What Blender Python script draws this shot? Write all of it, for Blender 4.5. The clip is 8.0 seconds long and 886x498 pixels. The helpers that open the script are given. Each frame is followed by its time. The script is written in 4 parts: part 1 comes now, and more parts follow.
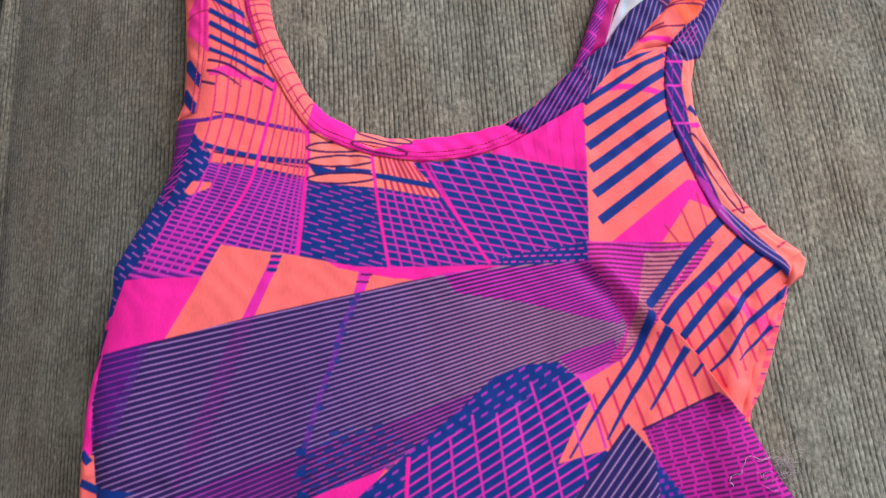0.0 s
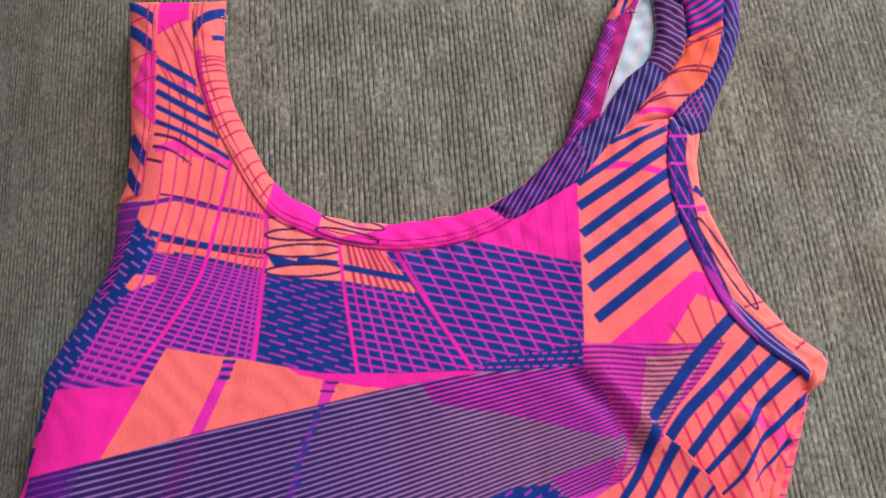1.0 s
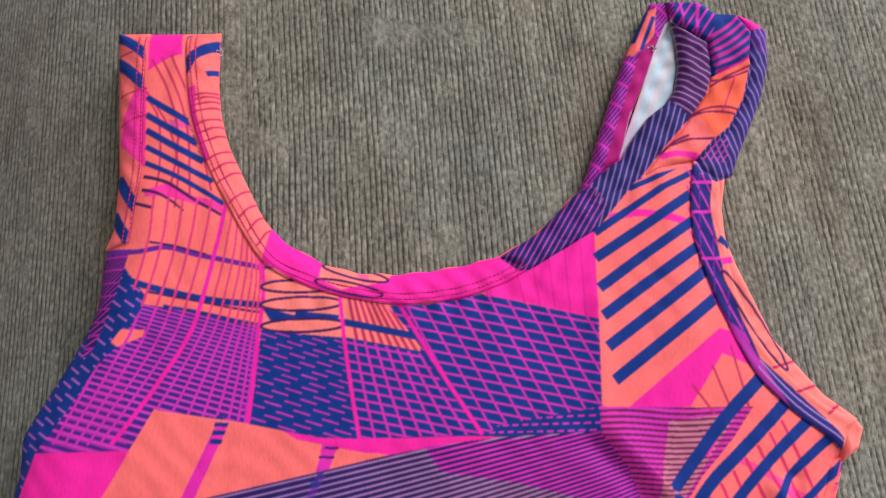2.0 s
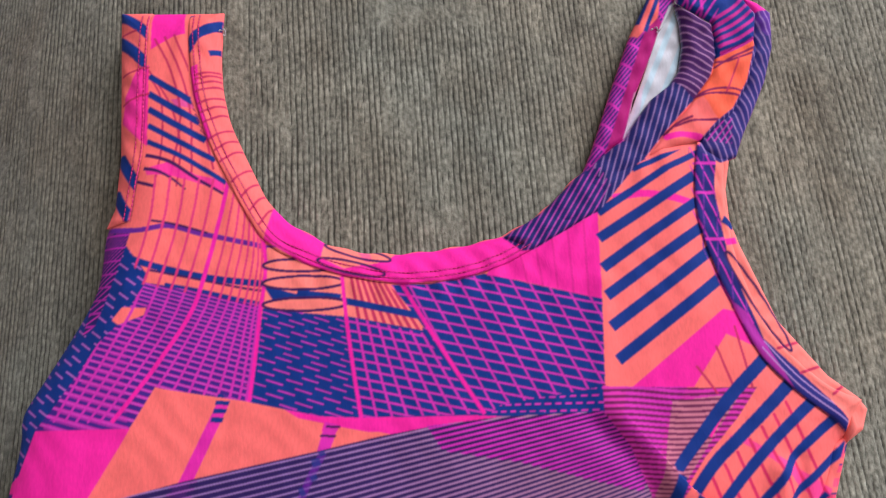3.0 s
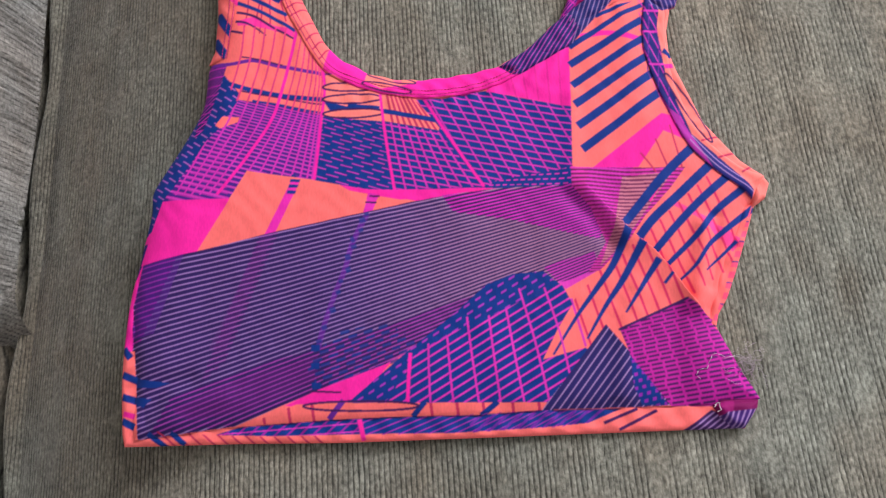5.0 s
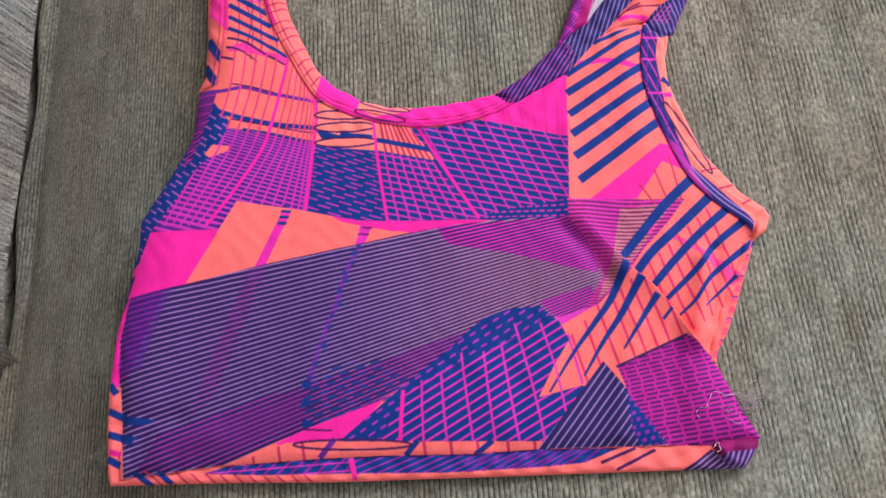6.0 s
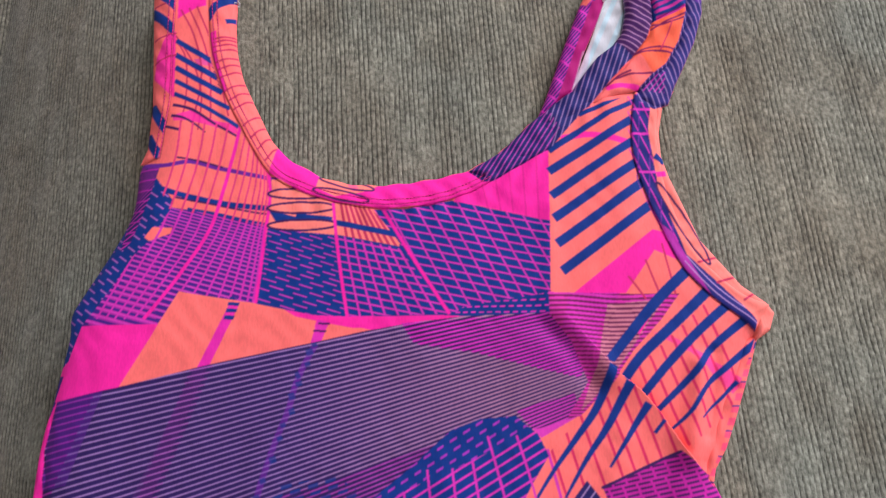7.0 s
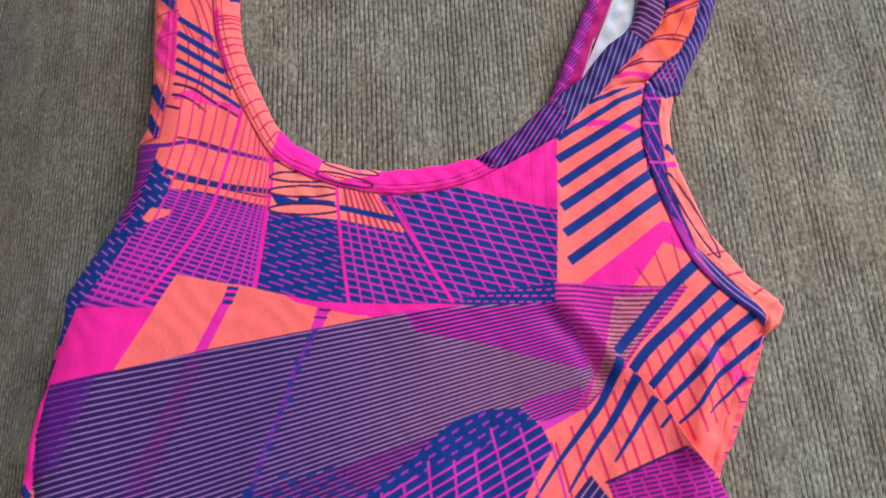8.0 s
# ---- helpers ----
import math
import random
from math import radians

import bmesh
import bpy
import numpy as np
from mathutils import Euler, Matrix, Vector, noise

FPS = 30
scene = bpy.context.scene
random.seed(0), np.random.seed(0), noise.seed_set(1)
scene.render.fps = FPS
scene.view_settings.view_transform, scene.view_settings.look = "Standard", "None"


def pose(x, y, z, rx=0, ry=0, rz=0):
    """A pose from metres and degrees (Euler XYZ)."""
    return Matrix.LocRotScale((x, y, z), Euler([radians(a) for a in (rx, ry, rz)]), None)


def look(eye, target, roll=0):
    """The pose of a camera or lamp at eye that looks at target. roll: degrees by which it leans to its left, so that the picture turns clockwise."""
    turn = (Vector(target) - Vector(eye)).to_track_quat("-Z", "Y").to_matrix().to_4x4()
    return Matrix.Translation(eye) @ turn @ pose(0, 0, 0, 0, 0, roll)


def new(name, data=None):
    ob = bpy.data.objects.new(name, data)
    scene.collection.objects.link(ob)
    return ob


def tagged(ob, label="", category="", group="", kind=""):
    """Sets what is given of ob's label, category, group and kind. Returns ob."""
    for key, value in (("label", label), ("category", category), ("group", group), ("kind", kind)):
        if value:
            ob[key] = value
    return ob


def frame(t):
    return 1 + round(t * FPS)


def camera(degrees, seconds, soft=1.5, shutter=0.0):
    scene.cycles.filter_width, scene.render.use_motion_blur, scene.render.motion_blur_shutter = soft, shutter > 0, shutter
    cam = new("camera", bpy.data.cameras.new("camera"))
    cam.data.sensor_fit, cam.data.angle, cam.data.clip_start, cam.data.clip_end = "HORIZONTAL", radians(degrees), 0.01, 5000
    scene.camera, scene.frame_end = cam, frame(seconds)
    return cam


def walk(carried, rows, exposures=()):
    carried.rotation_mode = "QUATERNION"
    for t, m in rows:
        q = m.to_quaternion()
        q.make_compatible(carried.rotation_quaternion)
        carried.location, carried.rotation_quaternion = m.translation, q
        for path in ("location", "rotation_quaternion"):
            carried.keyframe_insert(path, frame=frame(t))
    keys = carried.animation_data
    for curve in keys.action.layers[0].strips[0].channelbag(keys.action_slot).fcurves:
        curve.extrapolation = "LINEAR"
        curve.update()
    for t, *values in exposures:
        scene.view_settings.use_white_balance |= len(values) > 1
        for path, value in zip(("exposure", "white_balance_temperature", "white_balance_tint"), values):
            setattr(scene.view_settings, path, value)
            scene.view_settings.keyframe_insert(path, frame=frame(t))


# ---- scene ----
cam = camera(60.0, 8.0, 1.3)
PATH = [
    (0, (0.006, -0.003, 0.393), (-0.001, 0.422, -1.562), -2.7),
    (0.5, (0.012, 0.025, 0.378), (0.018, 0.457, -1.575), -1.2),
    (1, (0.013, 0.048, 0.357), (0.036, 0.497, -1.592), 0.9),
    (1.5, (0.013, 0.07, 0.348), (0.034, 0.513, -1.602), 0.9),
    (1.7, (0.012, 0.076, 0.344), (0.035, 0.524, -1.605), 1.2),
    (3, (0.009, 0.066, 0.336), (0.032, 0.526, -1.61), 1.4),
    (3.5, (0.017, 0.052, 0.343), (0.029, 0.518, -1.602), 0.6),
    (4, (0.022, 0.016, 0.36), (0.011, 0.464, -1.589), -2.0),
    (4.5, (0.02, -0.038, 0.419), (-0.025, 0.42, -1.527), -6.9),
    (4.7, (0.017, -0.059, 0.429), (-0.039, 0.405, -1.515), -8.4),
    (5.8, (0.021, -0.072, 0.427), (-0.047, 0.422, -1.509), -9.1),
    (6, (0.02, -0.047, 0.424), (-0.037, 0.429, -1.518), -8.2),
    (6.2, (0.0211, -0.0277, 0.414), (-0.0331, 0.4524, -1.527), -7.8),
    (6.5, (0.028, -0.008, 0.4), (-0.022, 0.482, -1.539), -7.1),
    (7, (0.035, 0.01, 0.39), (-0.012, 0.497, -1.549), -6.6),
    (7.5, (0.031, 0.02, 0.382), (-0.009, 0.496, -1.56), -5.0),
    (8, (0.029, 0.008, 0.381), (-0.001, 0.484, -1.561), -3.6),
]
EXPOSURES = [(0, 0.05), (0.5, 0.0), (1, -0.04), (1.5, -0.07), (3, -0.10), (3.5, -0.11), (4, -0.09), (4.5, 0.0), (5.8, 0.09), (6, 0.11), (6.5, 0.0), (7, -0.03), (8, -0.03)]
walk(cam, [(t, look(eye, target, roll)) for t, eye, target, roll in PATH], EXPOSURES)

# ---- place ----
# daylight from a window on the far side, sky around
world = bpy.data.worlds.new("world")
scene.world = world
world.use_nodes = True
wn = world.node_tree
sky = wn.nodes.new("ShaderNodeTexSky")
sky.sky_type, sky.sun_disc, sky.sun_elevation, sky.sun_rotation = "NISHITA", False, radians(40), radians(60)
wn.links.new(sky.outputs[0], wn.nodes["Background"].inputs[0])
wn.nodes["Background"].inputs[1].default_value = 0.12


def window_lamp(name, eye, target, w, h, watts, colour):
    data = bpy.data.lights.new(name, "AREA")
    data.shape, data.size, data.size_y, data.energy, data.color = "RECTANGLE", w, h, watts, colour
    lamp = new(name, data)
    lamp.matrix_world = look(eye, target)
    return lamp


window_lamp("window_light", (2.0, 1.98, 1.65), (2.0, 0.0, 1.65), 2.2, 1.3, 184, (0.99, 0.96, 1.03))


# ---- materials ----
def material(name, rough=0.8, sheen=0.0):
    m = bpy.data.materials.new(name)
    m.use_nodes = True
    p = m.node_tree.nodes["Principled BSDF"]
    p.inputs["Roughness"].default_value = rough
    p.inputs["Specular IOR Level"].default_value = 0.25
    p.inputs["Sheen Weight"].default_value = sheen
    return m, m.node_tree.nodes, m.node_tree.links, p


def noise_tex(nodes, links, scale, detail=3, stretch=None, kind="Object"):
    co = nodes.new("ShaderNodeTexCoord")
    tex = nodes.new("ShaderNodeTexNoise")
    tex.inputs["Scale"].default_value, tex.inputs["Detail"].default_value = scale, detail
    if stretch:
        mp = nodes.new("ShaderNodeMapping")
        mp.inputs["Scale"].default_value = stretch
        links.new(co.outputs[kind], mp.inputs[0])
        links.new(mp.outputs[0], tex.inputs["Vector"])
    else:
        links.new(co.outputs[kind], tex.inputs["Vector"])
    return tex


def ramp(nodes, links, src, stops):
    r = nodes.new("ShaderNodeValToRGB")
    els = r.color_ramp.elements
    while len(els) < len(stops):
        els.new(0.5)
    for e, (p, c) in zip(els, stops):
        e.position, e.color = p, (*c, 1)
    links.new(src, r.inputs[0])
    return r


def mix(nodes, links, kind, fac, a, b):
    n = nodes.new("ShaderNodeMix")
    n.data_type, n.blend_type = "RGBA", kind
    if isinstance(fac, float):
        n.inputs[0].default_value = fac
    else:
        links.new(fac, n.inputs[0])
    for s, v in ((6, a), (7, b)):
        if isinstance(v, tuple):
            n.inputs[s].default_value = (*v, 1)
        else:
            links.new(v, n.inputs[s])
    return n.outputs[2]


def bump(nodes, links, p, height, strength, dist):
    b = nodes.new("ShaderNodeBump")
    b.inputs["Strength"].default_value, b.inputs["Distance"].default_value = strength, dist
    links.new(height, b.inputs["Height"])
    links.new(b.outputs[0], p.inputs["Normal"])


def printed_knit():
    # dyed colours come from the print stored on the cloth, with fine knit grain over them
    m, nodes, links, p = material("printed_knit", 0.7, 0.02)
    p.inputs["Specular IOR Level"].default_value = 0.12
    dye = nodes.new("ShaderNodeVertexColor")
    dye.layer_name = "dye"
    grain = noise_tex(nodes, links, 900, 2, (1.0, 0.35, 1.0))
    cloud = noise_tex(nodes, links, 45, 3)
    g = ramp(nodes, links, grain.outputs[0], [(0.3, (0.91, 0.91, 0.91)), (0.7, (1.0, 1.0, 1.0))])
    c = ramp(nodes, links, cloud.outputs[0], [(0.35, (0.93, 0.91, 0.92)), (0.65, (1.0, 1.0, 1.0))])
    col = mix(nodes, links, "MULTIPLY", 1.0, dye.outputs[0], g.outputs[0])
    col = mix(nodes, links, "MULTIPLY", 1.0, col, c.outputs[0])
    links.new(col, p.inputs["Base Color"])
    bump(nodes, links, p, grain.outputs[0], 0.25, 0.0004)
    return m


def chenille(name, dark, mid, light, fluff):
    m, nodes, links, p = material(name, 0.95, 0.25)
    pile_shade = nodes.new("ShaderNodeVertexColor")
    pile_shade.layer_name = "pile_shade"
    tuft = noise_tex(nodes, links, 520, 4, (1.0, 0.65, 1.0))
    patch = noise_tex(nodes, links, 28, 4, (1.0, 0.6, 1.0))
    wide = noise_tex(nodes, links, 7, 3)
    base = ramp(nodes, links, tuft.outputs[0], [(0.28, dark), (0.5, mid), (0.75, light)])
    tone = ramp(nodes, links, patch.outputs[0], [(0.3, (0.86, 0.80, 0.75)), (0.5, (1.0, 0.99, 0.98)), (0.72, (1.12, 1.14, 1.13))])
    tint = ramp(nodes, links, wide.outputs[0], [(0.34, (1.06, 0.97, 0.91)), (0.64, (0.96, 1.0, 1.01))])
    col = mix(nodes, links, "MULTIPLY", 1.0, base.outputs[0], tone.outputs[0])
    col = mix(nodes, links, "MULTIPLY", 1.0, col, tint.outputs[0])
    # vertex layer carries random tone and the painted shade of the grooves
    col = mix(nodes, links, "MULTIPLY", 1.0, col, pile_shade.outputs[0])
    links.new(col, p.inputs["Base Color"])
    bump(nodes, links, p, tuft.outputs[0], 0.8, fluff)
    return m


def plain(name, colour, rough=0.9, grain=300, spread=0.12):
    m, nodes, links, p = material(name, rough)
    t = noise_tex(nodes, links, grain, 4)
    lo = tuple(c * (1 - spread) for c in colour)
    hi = tuple(min(1, c * (1 + spread)) for c in colour)
    r = ramp(nodes, links, t.outputs[0], [(0.3, lo), (0.7, hi)])
    links.new(r.outputs[0], p.inputs["Base Color"])
    bump(nodes, links, p, t.outputs[0], 0.3, 0.0005)
    return m


KNIT = printed_knit()
COVER = chenille("taupe_chenille", (0.093, 0.093, 0.074), (0.181, 0.180, 0.147), (0.282, 0.281, 0.234), 0.0010)
PALE = chenille("pale_chenille", (0.125, 0.13, 0.122), (0.205, 0.212, 0.20), (0.31, 0.318, 0.303), 0.0010)
THREAD = plain("white_thread", (0.55, 0.48, 0.53), 0.7)
STITCH = plain("rose_thread", (0.62, 0.025, 0.17), 0.7)
PAINT = plain("white_wall_paint", (0.55, 0.55, 0.54), 0.9, 60, 0.04)
BOARD = plain("oak_floor", (0.28, 0.19, 0.12), 0.6, 20, 0.25)
SEAT = plain("dark_upholstery", (0.10, 0.09, 0.08), 0.95)

# ---- the cloth's print: drawn in millimetres on the lying garment ----
STEP = 0.25
X0, Y0, W, H = -215.0, -120.0, 1720, 1680
gx = X0 + STEP * np.arange(W)
gy = Y0 + STEP * np.arange(H)
CORAL, PINK, NAVY = (0.99, 0.172, 0.166), (0.93, 0.020, 0.355), (0.006, 0.034, 0.225)
MAGENTA, MAROON, LILAC = (0.66, 0.030, 0.44), (0.20, 0.012, 0.09), (0.42, 0.25, 0.55)
PLUM, VIOLET, ROSE = (0.045, 0.014, 0.105), (0.14, 0.02, 0.30), (0.56, 0.028, 0.11)
TAN, WHITE, SALMON, INK = (0.55, 0.30, 0.20), (0.60, 0.61, 0.66), (0.99, 0.225, 0.195), (0.05, 0.012, 0.10)
dye = np.empty((H, W, 3), np.float32)
dye[:] = CORAL


def smooth(pts, n=8):
    # Catmull-Rom through the points
    p = np.array([pts[0], *pts, pts[-1]], float)
    out = []
    for i in range(1, len(p) - 2):
        for t in np.arange(n) / n:
            a, b, c, d = p[i - 1 : i + 3]
            out.append(0.5 * (2 * b + (c - a) * t + (2 * a - 5 * b + 4 * c - d) * t**2 + (3 * b - 3 * c + d - a) * t**3))
    return np.array(out + [p[-2]])


def box(pts, pad=0.0):
    p = np.asarray(pts, float)
    i0, i1 = np.clip(((p[:, 0].min() - pad - X0) / STEP, (p[:, 0].max() + pad - X0) / STEP + 2), 0, W).astype(int)
    j0, j1 = np.clip(((p[:, 1].min() - pad - Y0) / STEP, (p[:, 1].max() + pad - Y0) / STEP + 2), 0, H).astype(int)
    return slice(j0, j1), slice(i0, i1)


def inside(px, py, poly):
    res = np.zeros(np.broadcast(px, py).shape, bool)
    q = np.asarray(poly, float)
    for (x1, y1), (x2, y2) in zip(q, np.roll(q, -1, 0)):
        if y1 != y2:
            res ^= ((y1 > py) != (y2 > py)) & (px < (x2 - x1) * (py - y1) / (y2 - y1) + x1)
    return res


def lay(sl, mask, colour, alpha=1.0):
    v = dye[sl]
    v[mask] = v[mask] * (1 - alpha) + np.array(colour, np.float32) * alpha


def poly(pts, colour, alpha=1.0, curve=False):
    q = smooth([*pts, pts[0]]) if curve else pts
    sl = box(q)
    lay(sl, inside(gx[None, sl[1]], gy[sl[0], None], q), colour, alpha)


def stroke(pts, width, colour, clip=None, end=None, alpha=1.0, curve=True):
    q = smooth(pts, 6) if curve and len(pts) > 2 else np.array(pts, float)
    ws = np.linspace(width, width if end is None else end, len(q))
    for a, b, wa in zip(q[:-1], q[1:], ws):
        sl = box([a, b], wa)
        x, y = gx[None, sl[1]] - a[0], gy[sl[0], None] - a[1]
        d = b - a
        t = np.clip((x * d[0] + y * d[1]) / max(d @ d, 1e-9), 0, 1)
        m = np.hypot(x - t * d[0], y - t * d[1]) < wa / 2
        if width > 1.6:
            raw = (x * d[0] + y * d[1]) / max(d @ d, 1e-9)
            if a is q[0] or np.array_equal(a, q[0]):
                m &= raw >= 0
            if np.array_equal(b, q[-1]):
                m &= raw <= 1
        if clip is not None:
            m &= inside(gx[None, sl[1]], gy[sl[0], None], clip)
        lay(sl, m, colour, alpha)


def fan(first, last, n, width, colour, clip=None, bias=1.0, ends=False, alpha=1.0):
    a, b = smooth(first, 4), smooth(last, 4)
    k = np.linspace(0, 1, 25)
    a = np.array([np.interp(k, np.linspace(0, 1, len(a)), a[:, i]) for i in (0, 1)]).T
    b = np.array([np.interp(k, np.linspace(0, 1, len(b)), b[:, i]) for i in (0, 1)]).T
    for i in range(n):
        f = i / (n - 1) if ends else (i + 1) / (n + 1)
        f = 1 - (1 - f) ** bias
        stroke(list(a * (1 - f) + b * f), width, colour, clip, alpha=alpha, curve=False)


def warp(quad, sl):
    # projective u, v of a four-cornered field: corners at (0,0) (0,1) (1,1) (1,0)
    rows = []
    for (x, y), (u, v) in zip(quad, ((0, 0), (0, 1), (1, 1), (1, 0))):
        rows += [[x, y, 1, 0, 0, 0, -u * x, -u * y, u], [0, 0, 0, x, y, 1, -v * x, -v * y, v]]
    r = np.array(rows, float)
    h = np.linalg.solve(r[:, :8], r[:, 8])
    x, y = gx[None, sl[1]], gy[sl[0], None]
    w = h[6] * x + h[7] * y + 1
    return (h[0] * x + h[1] * y + h[2]) / w, (h[3] * x + h[4] * y + h[5]) / w


def bars(quad, n, duty, colour, clip=None, phase=0.0, alpha=1.0, wave=0.0):
    c = quad if clip is None else clip
    sl = box(c)
    u, v = warp(quad, sl)
    if wave:
        u = u + wave * np.sin(v * 9) / n
    m = (np.mod(u * n + phase, 1) < duty) & inside(gx[None, sl[1]], gy[sl[0], None], c)
    lay(sl, m, colour, alpha)


def dashes(quad, nu, nv, du, dv, colour, clip=None, shift=0.5, alpha=1.0):
    c = quad if clip is None else clip
    sl = box(c)
    u, v = warp(quad, sl)
    row = np.floor(u * nu)
    jog = np.mod(np.sin(row * 12.9898) * 43.7, 1) * 0.35
    m = (np.mod(u * nu, 1) < du) & (np.mod(v * nv + row * shift + jog, 1) < dv)
    lay(sl, m & inside(gx[None, sl[1]], gy[sl[0], None], c), colour, alpha)


def ring(centre, rx, ry, turn, width, colour, clip=None, fill=None):
    a = np.linspace(0, 2 * math.pi, 40)
    c, s = math.cos(radians(turn)), math.sin(radians(turn))
    x, y = rx * np.cos(a), ry * np.sin(a)
    pts = np.stack([centre[0] + c * x - s * y, centre[1] + s * x + c * y], 1)
    if fill:
        poly(pts, fill)
    stroke(list(pts), width, colour, clip, curve=False)


# outlines of the lying garment
LEFT_EDGE = [(-138.6, 264.9), (-136.5, 234.8), (-133.8, 191.6), (-134.2, 166.8), (-137.8, 153.5), (-139.8, 129.9), (-149.9, 107.7), (-162.0, 86.5), (-167.2, 75.7), (-167.1, 63.5), (-170.3, 43.3), (-173.8, 18.7), (-174.1, -3.9), (-170.5, -35.3), (-166.8, -65.7)]
NECK = [(-89.4, 264.3), (-89.2, 233.4), (-85.0, 210.5), (-76.4, 190.4), (-64.0, 166.8), (-49.4, 154.7), (-31.2, 146.1), (-7.9, 143.3), (18.2, 145.7), (39.3, 150.6), (58.2, 161.4), (76.5, 179.0), (92.2, 191.7)]
RIGHT_EDGE = [(142.9, 187.3), (140.4, 169.2), (141.0, 152.8), (142.6, 137.2), (146.6, 122.1), (153.1, 105.2), (163.0, 92.2), (176.5, 79.9), (188.8, 74.1), (183.8, 60.9), (178.0, 55.9), (172.6, 41.1), (164.5, 25.1), (158.1, 6.1), (152.6, -5.7), (161.8, -28.2), (168.0, -41.0), (172.8, -51.0)]
HEM = [(147.1, -53.1), (122.9, -53.7), (56.3, -54.3), (19.6, -56.1), (-23.2, -56.0), (-60.2, -57.0), (-109.6, -59.5), (-146.7, -63.7)]


def ruffle(line, amp, wave):
    t = np.gradient(line, axis=0)
    ln = np.linalg.norm(t, axis=1)[:, None]
    s = np.cumsum(ln[:, 0])
    off = amp * np.sin(s / wave * 6.283 + 1.5 * np.sin(s / 31)) * np.clip((s - 90) / 30, 0.15, 1)
    return line + off[:, None] * np.stack([-t[:, 1], t[:, 0]], 1) / ln


NECK_EDGE = ruffle(smooth(NECK, 12), 0.45, 17)
FRONT = [*smooth(LEFT_EDGE, 4)[::-1], *NECK_EDGE, (108.0, 199.6), (127.0, 201.9), *smooth(RIGHT_EDGE, 4), *HEM]

# strap and chest
chest = [(-136.3, 156.5), (-125.0, 161.5), (-119.5, 189.8), (-84.3, 180.5), (-66.1, 150.3), (-63.5, 119.2), (-118.2, 131.1), (-126.0, 148.2)]
W_LINE = [(-82.9, 177.7), (-85.5, 161.6), (-89.9, 140.6), (-95.5, 120.2), (-105.5, 102.9), (-117.0, 86.1), (-127.2, 72.8)]
G_LINE = [(-121.6, 180.3), (-122.2, 162.7), (-126.7, 141.7), (-135.1, 118.9), (-143.9, 101.7), (-150.9, 87.2), (-156.5, 74.2)]
V_LINE = [(-66.7, 151.7), (-64.9, 139.8), (-65.2, 129.4), (-66.7, 116.7), (-68.1, 99.3), (-70.1, 80.3)]
poly([(-122.7, 265.2), (-105.6, 264.7), (-105.1, 251.2), (-112.3, 249.3), (-121.5, 243.1)], PINK)
poly([(-110.9, 217.7), (-101.5, 217.4), (-100.0, 213.1), (-108.0, 214.2)], MAGENTA, 0.6)
fan([(-119.9, 248.6), (-111.5, 232.2), (-105.7, 209.0), (-109.0, 178.5)], [(-111.0, 250.5), (-102.0, 229.0), (-96.6, 208.7), (-89.6, 183.4)], 3, 1.0, ROSE, ends=True)
fan([(-121.6, 229.6), (-115.1, 217.9), (-113.5, 195.2), (-115.4, 176.0)], [(-121.8, 232.5), (-110.7, 214.9), (-105.0, 194.9), (-105.8, 175.7)], 2, 0.9, ROSE, ends=True)
poly([(-120.3, 183.8), (-109.4, 187.3), (-97.4, 180.9), (-85.0, 177.8), (-84.3, 172.8), (-98.6, 177.6), (-109.1, 180.7), (-119.1, 181.0)], PINK, 0.85)
for pts, w0, w1 in (
    ([(-121.4, 229.6), (-111.1, 222.9), (-100.6, 216.3)], 2.9, 3.2), ([(-121.2, 220.9), (-109.3, 213.4), (-97.0, 206.2)], 3.0, 3.4),
    ([(-120.8, 213.2), (-107.6, 205.1), (-93.8, 197.4)], 3.0, 3.2), ([(-120.6, 205.2), (-105.9, 196.9), (-89.0, 187.5)], 2.6, 2.6),
    ([(-120.5, 197.4), (-103.0, 189.0), (-83.9, 176.9)], 2.4, 2.2), ([(-120.6, 190.7), (-109.4, 187.3), (-97.3, 179.2), (-84.5, 171.5)], 1.8, 1.2),
    ([(-120.8, 184.1), (-113.9, 182.5), (-107.7, 179.0), (-101.5, 173.9)], 1.7, 0.7), ([(-123.1, 177.9), (-115.9, 175.7)], 1.5, 0.6)):
    stroke(pts, w0, NAVY if w1 > 1.5 else INK, end=w1)

for k in range(6):
    a = np.array((-101.2, 215.7)) * (1 - k / 5) + np.array((-96.4, 202.5)) * k / 5
    stroke([a, a + np.array((2.2, -2.4))], 0.6, MAROON)

# blue dashed flank
flank = [(-126.0, 148.2), (-116.7, 136.2), (-116.4, 129.8), (-127.2, 113.6), (-135.5, 105.9), (-144.4, 91.9), (-154.3, 77.2), (-158.7, 71.2), (-162.9, 63.8), (-164.9, 45.3), (-172.0, 45.1), (-172.2, 73.5), (-150.8, 111.9), (-141.0, 131.8), (-138.8, 156.6)]
poly([(-182, 76), (-160, 76), (-158, 40), (-168, 24), (-182, 24)], (0.03, 0.016, 0.18))
poly(flank, NAVY)
dashes([(-169.4, 153.5), (-90.4, 97.5), (-134.9, 26.2), (-211.4, 77.1)], 27, 9, 0.22, 0.5, (0.46, 0.13, 0.52), flank, 0.5)
poly([(-137.6, 157.9), (-124.7, 156.1), (-126.8, 148.3), (-137.3, 113.9), (-143.2, 109.1)], (0.022, 0.016, 0.15))
bars([(-120.9, 157.3), (-135.5, 144.6), (-152.6, 102.0), (-133.3, 111.3)], 13, 0.20, MAGENTA, [(-137.6, 157.9), (-124.7, 156.1), (-126.8, 148.3), (-137.3, 113.9), (-143.2, 109.1)])

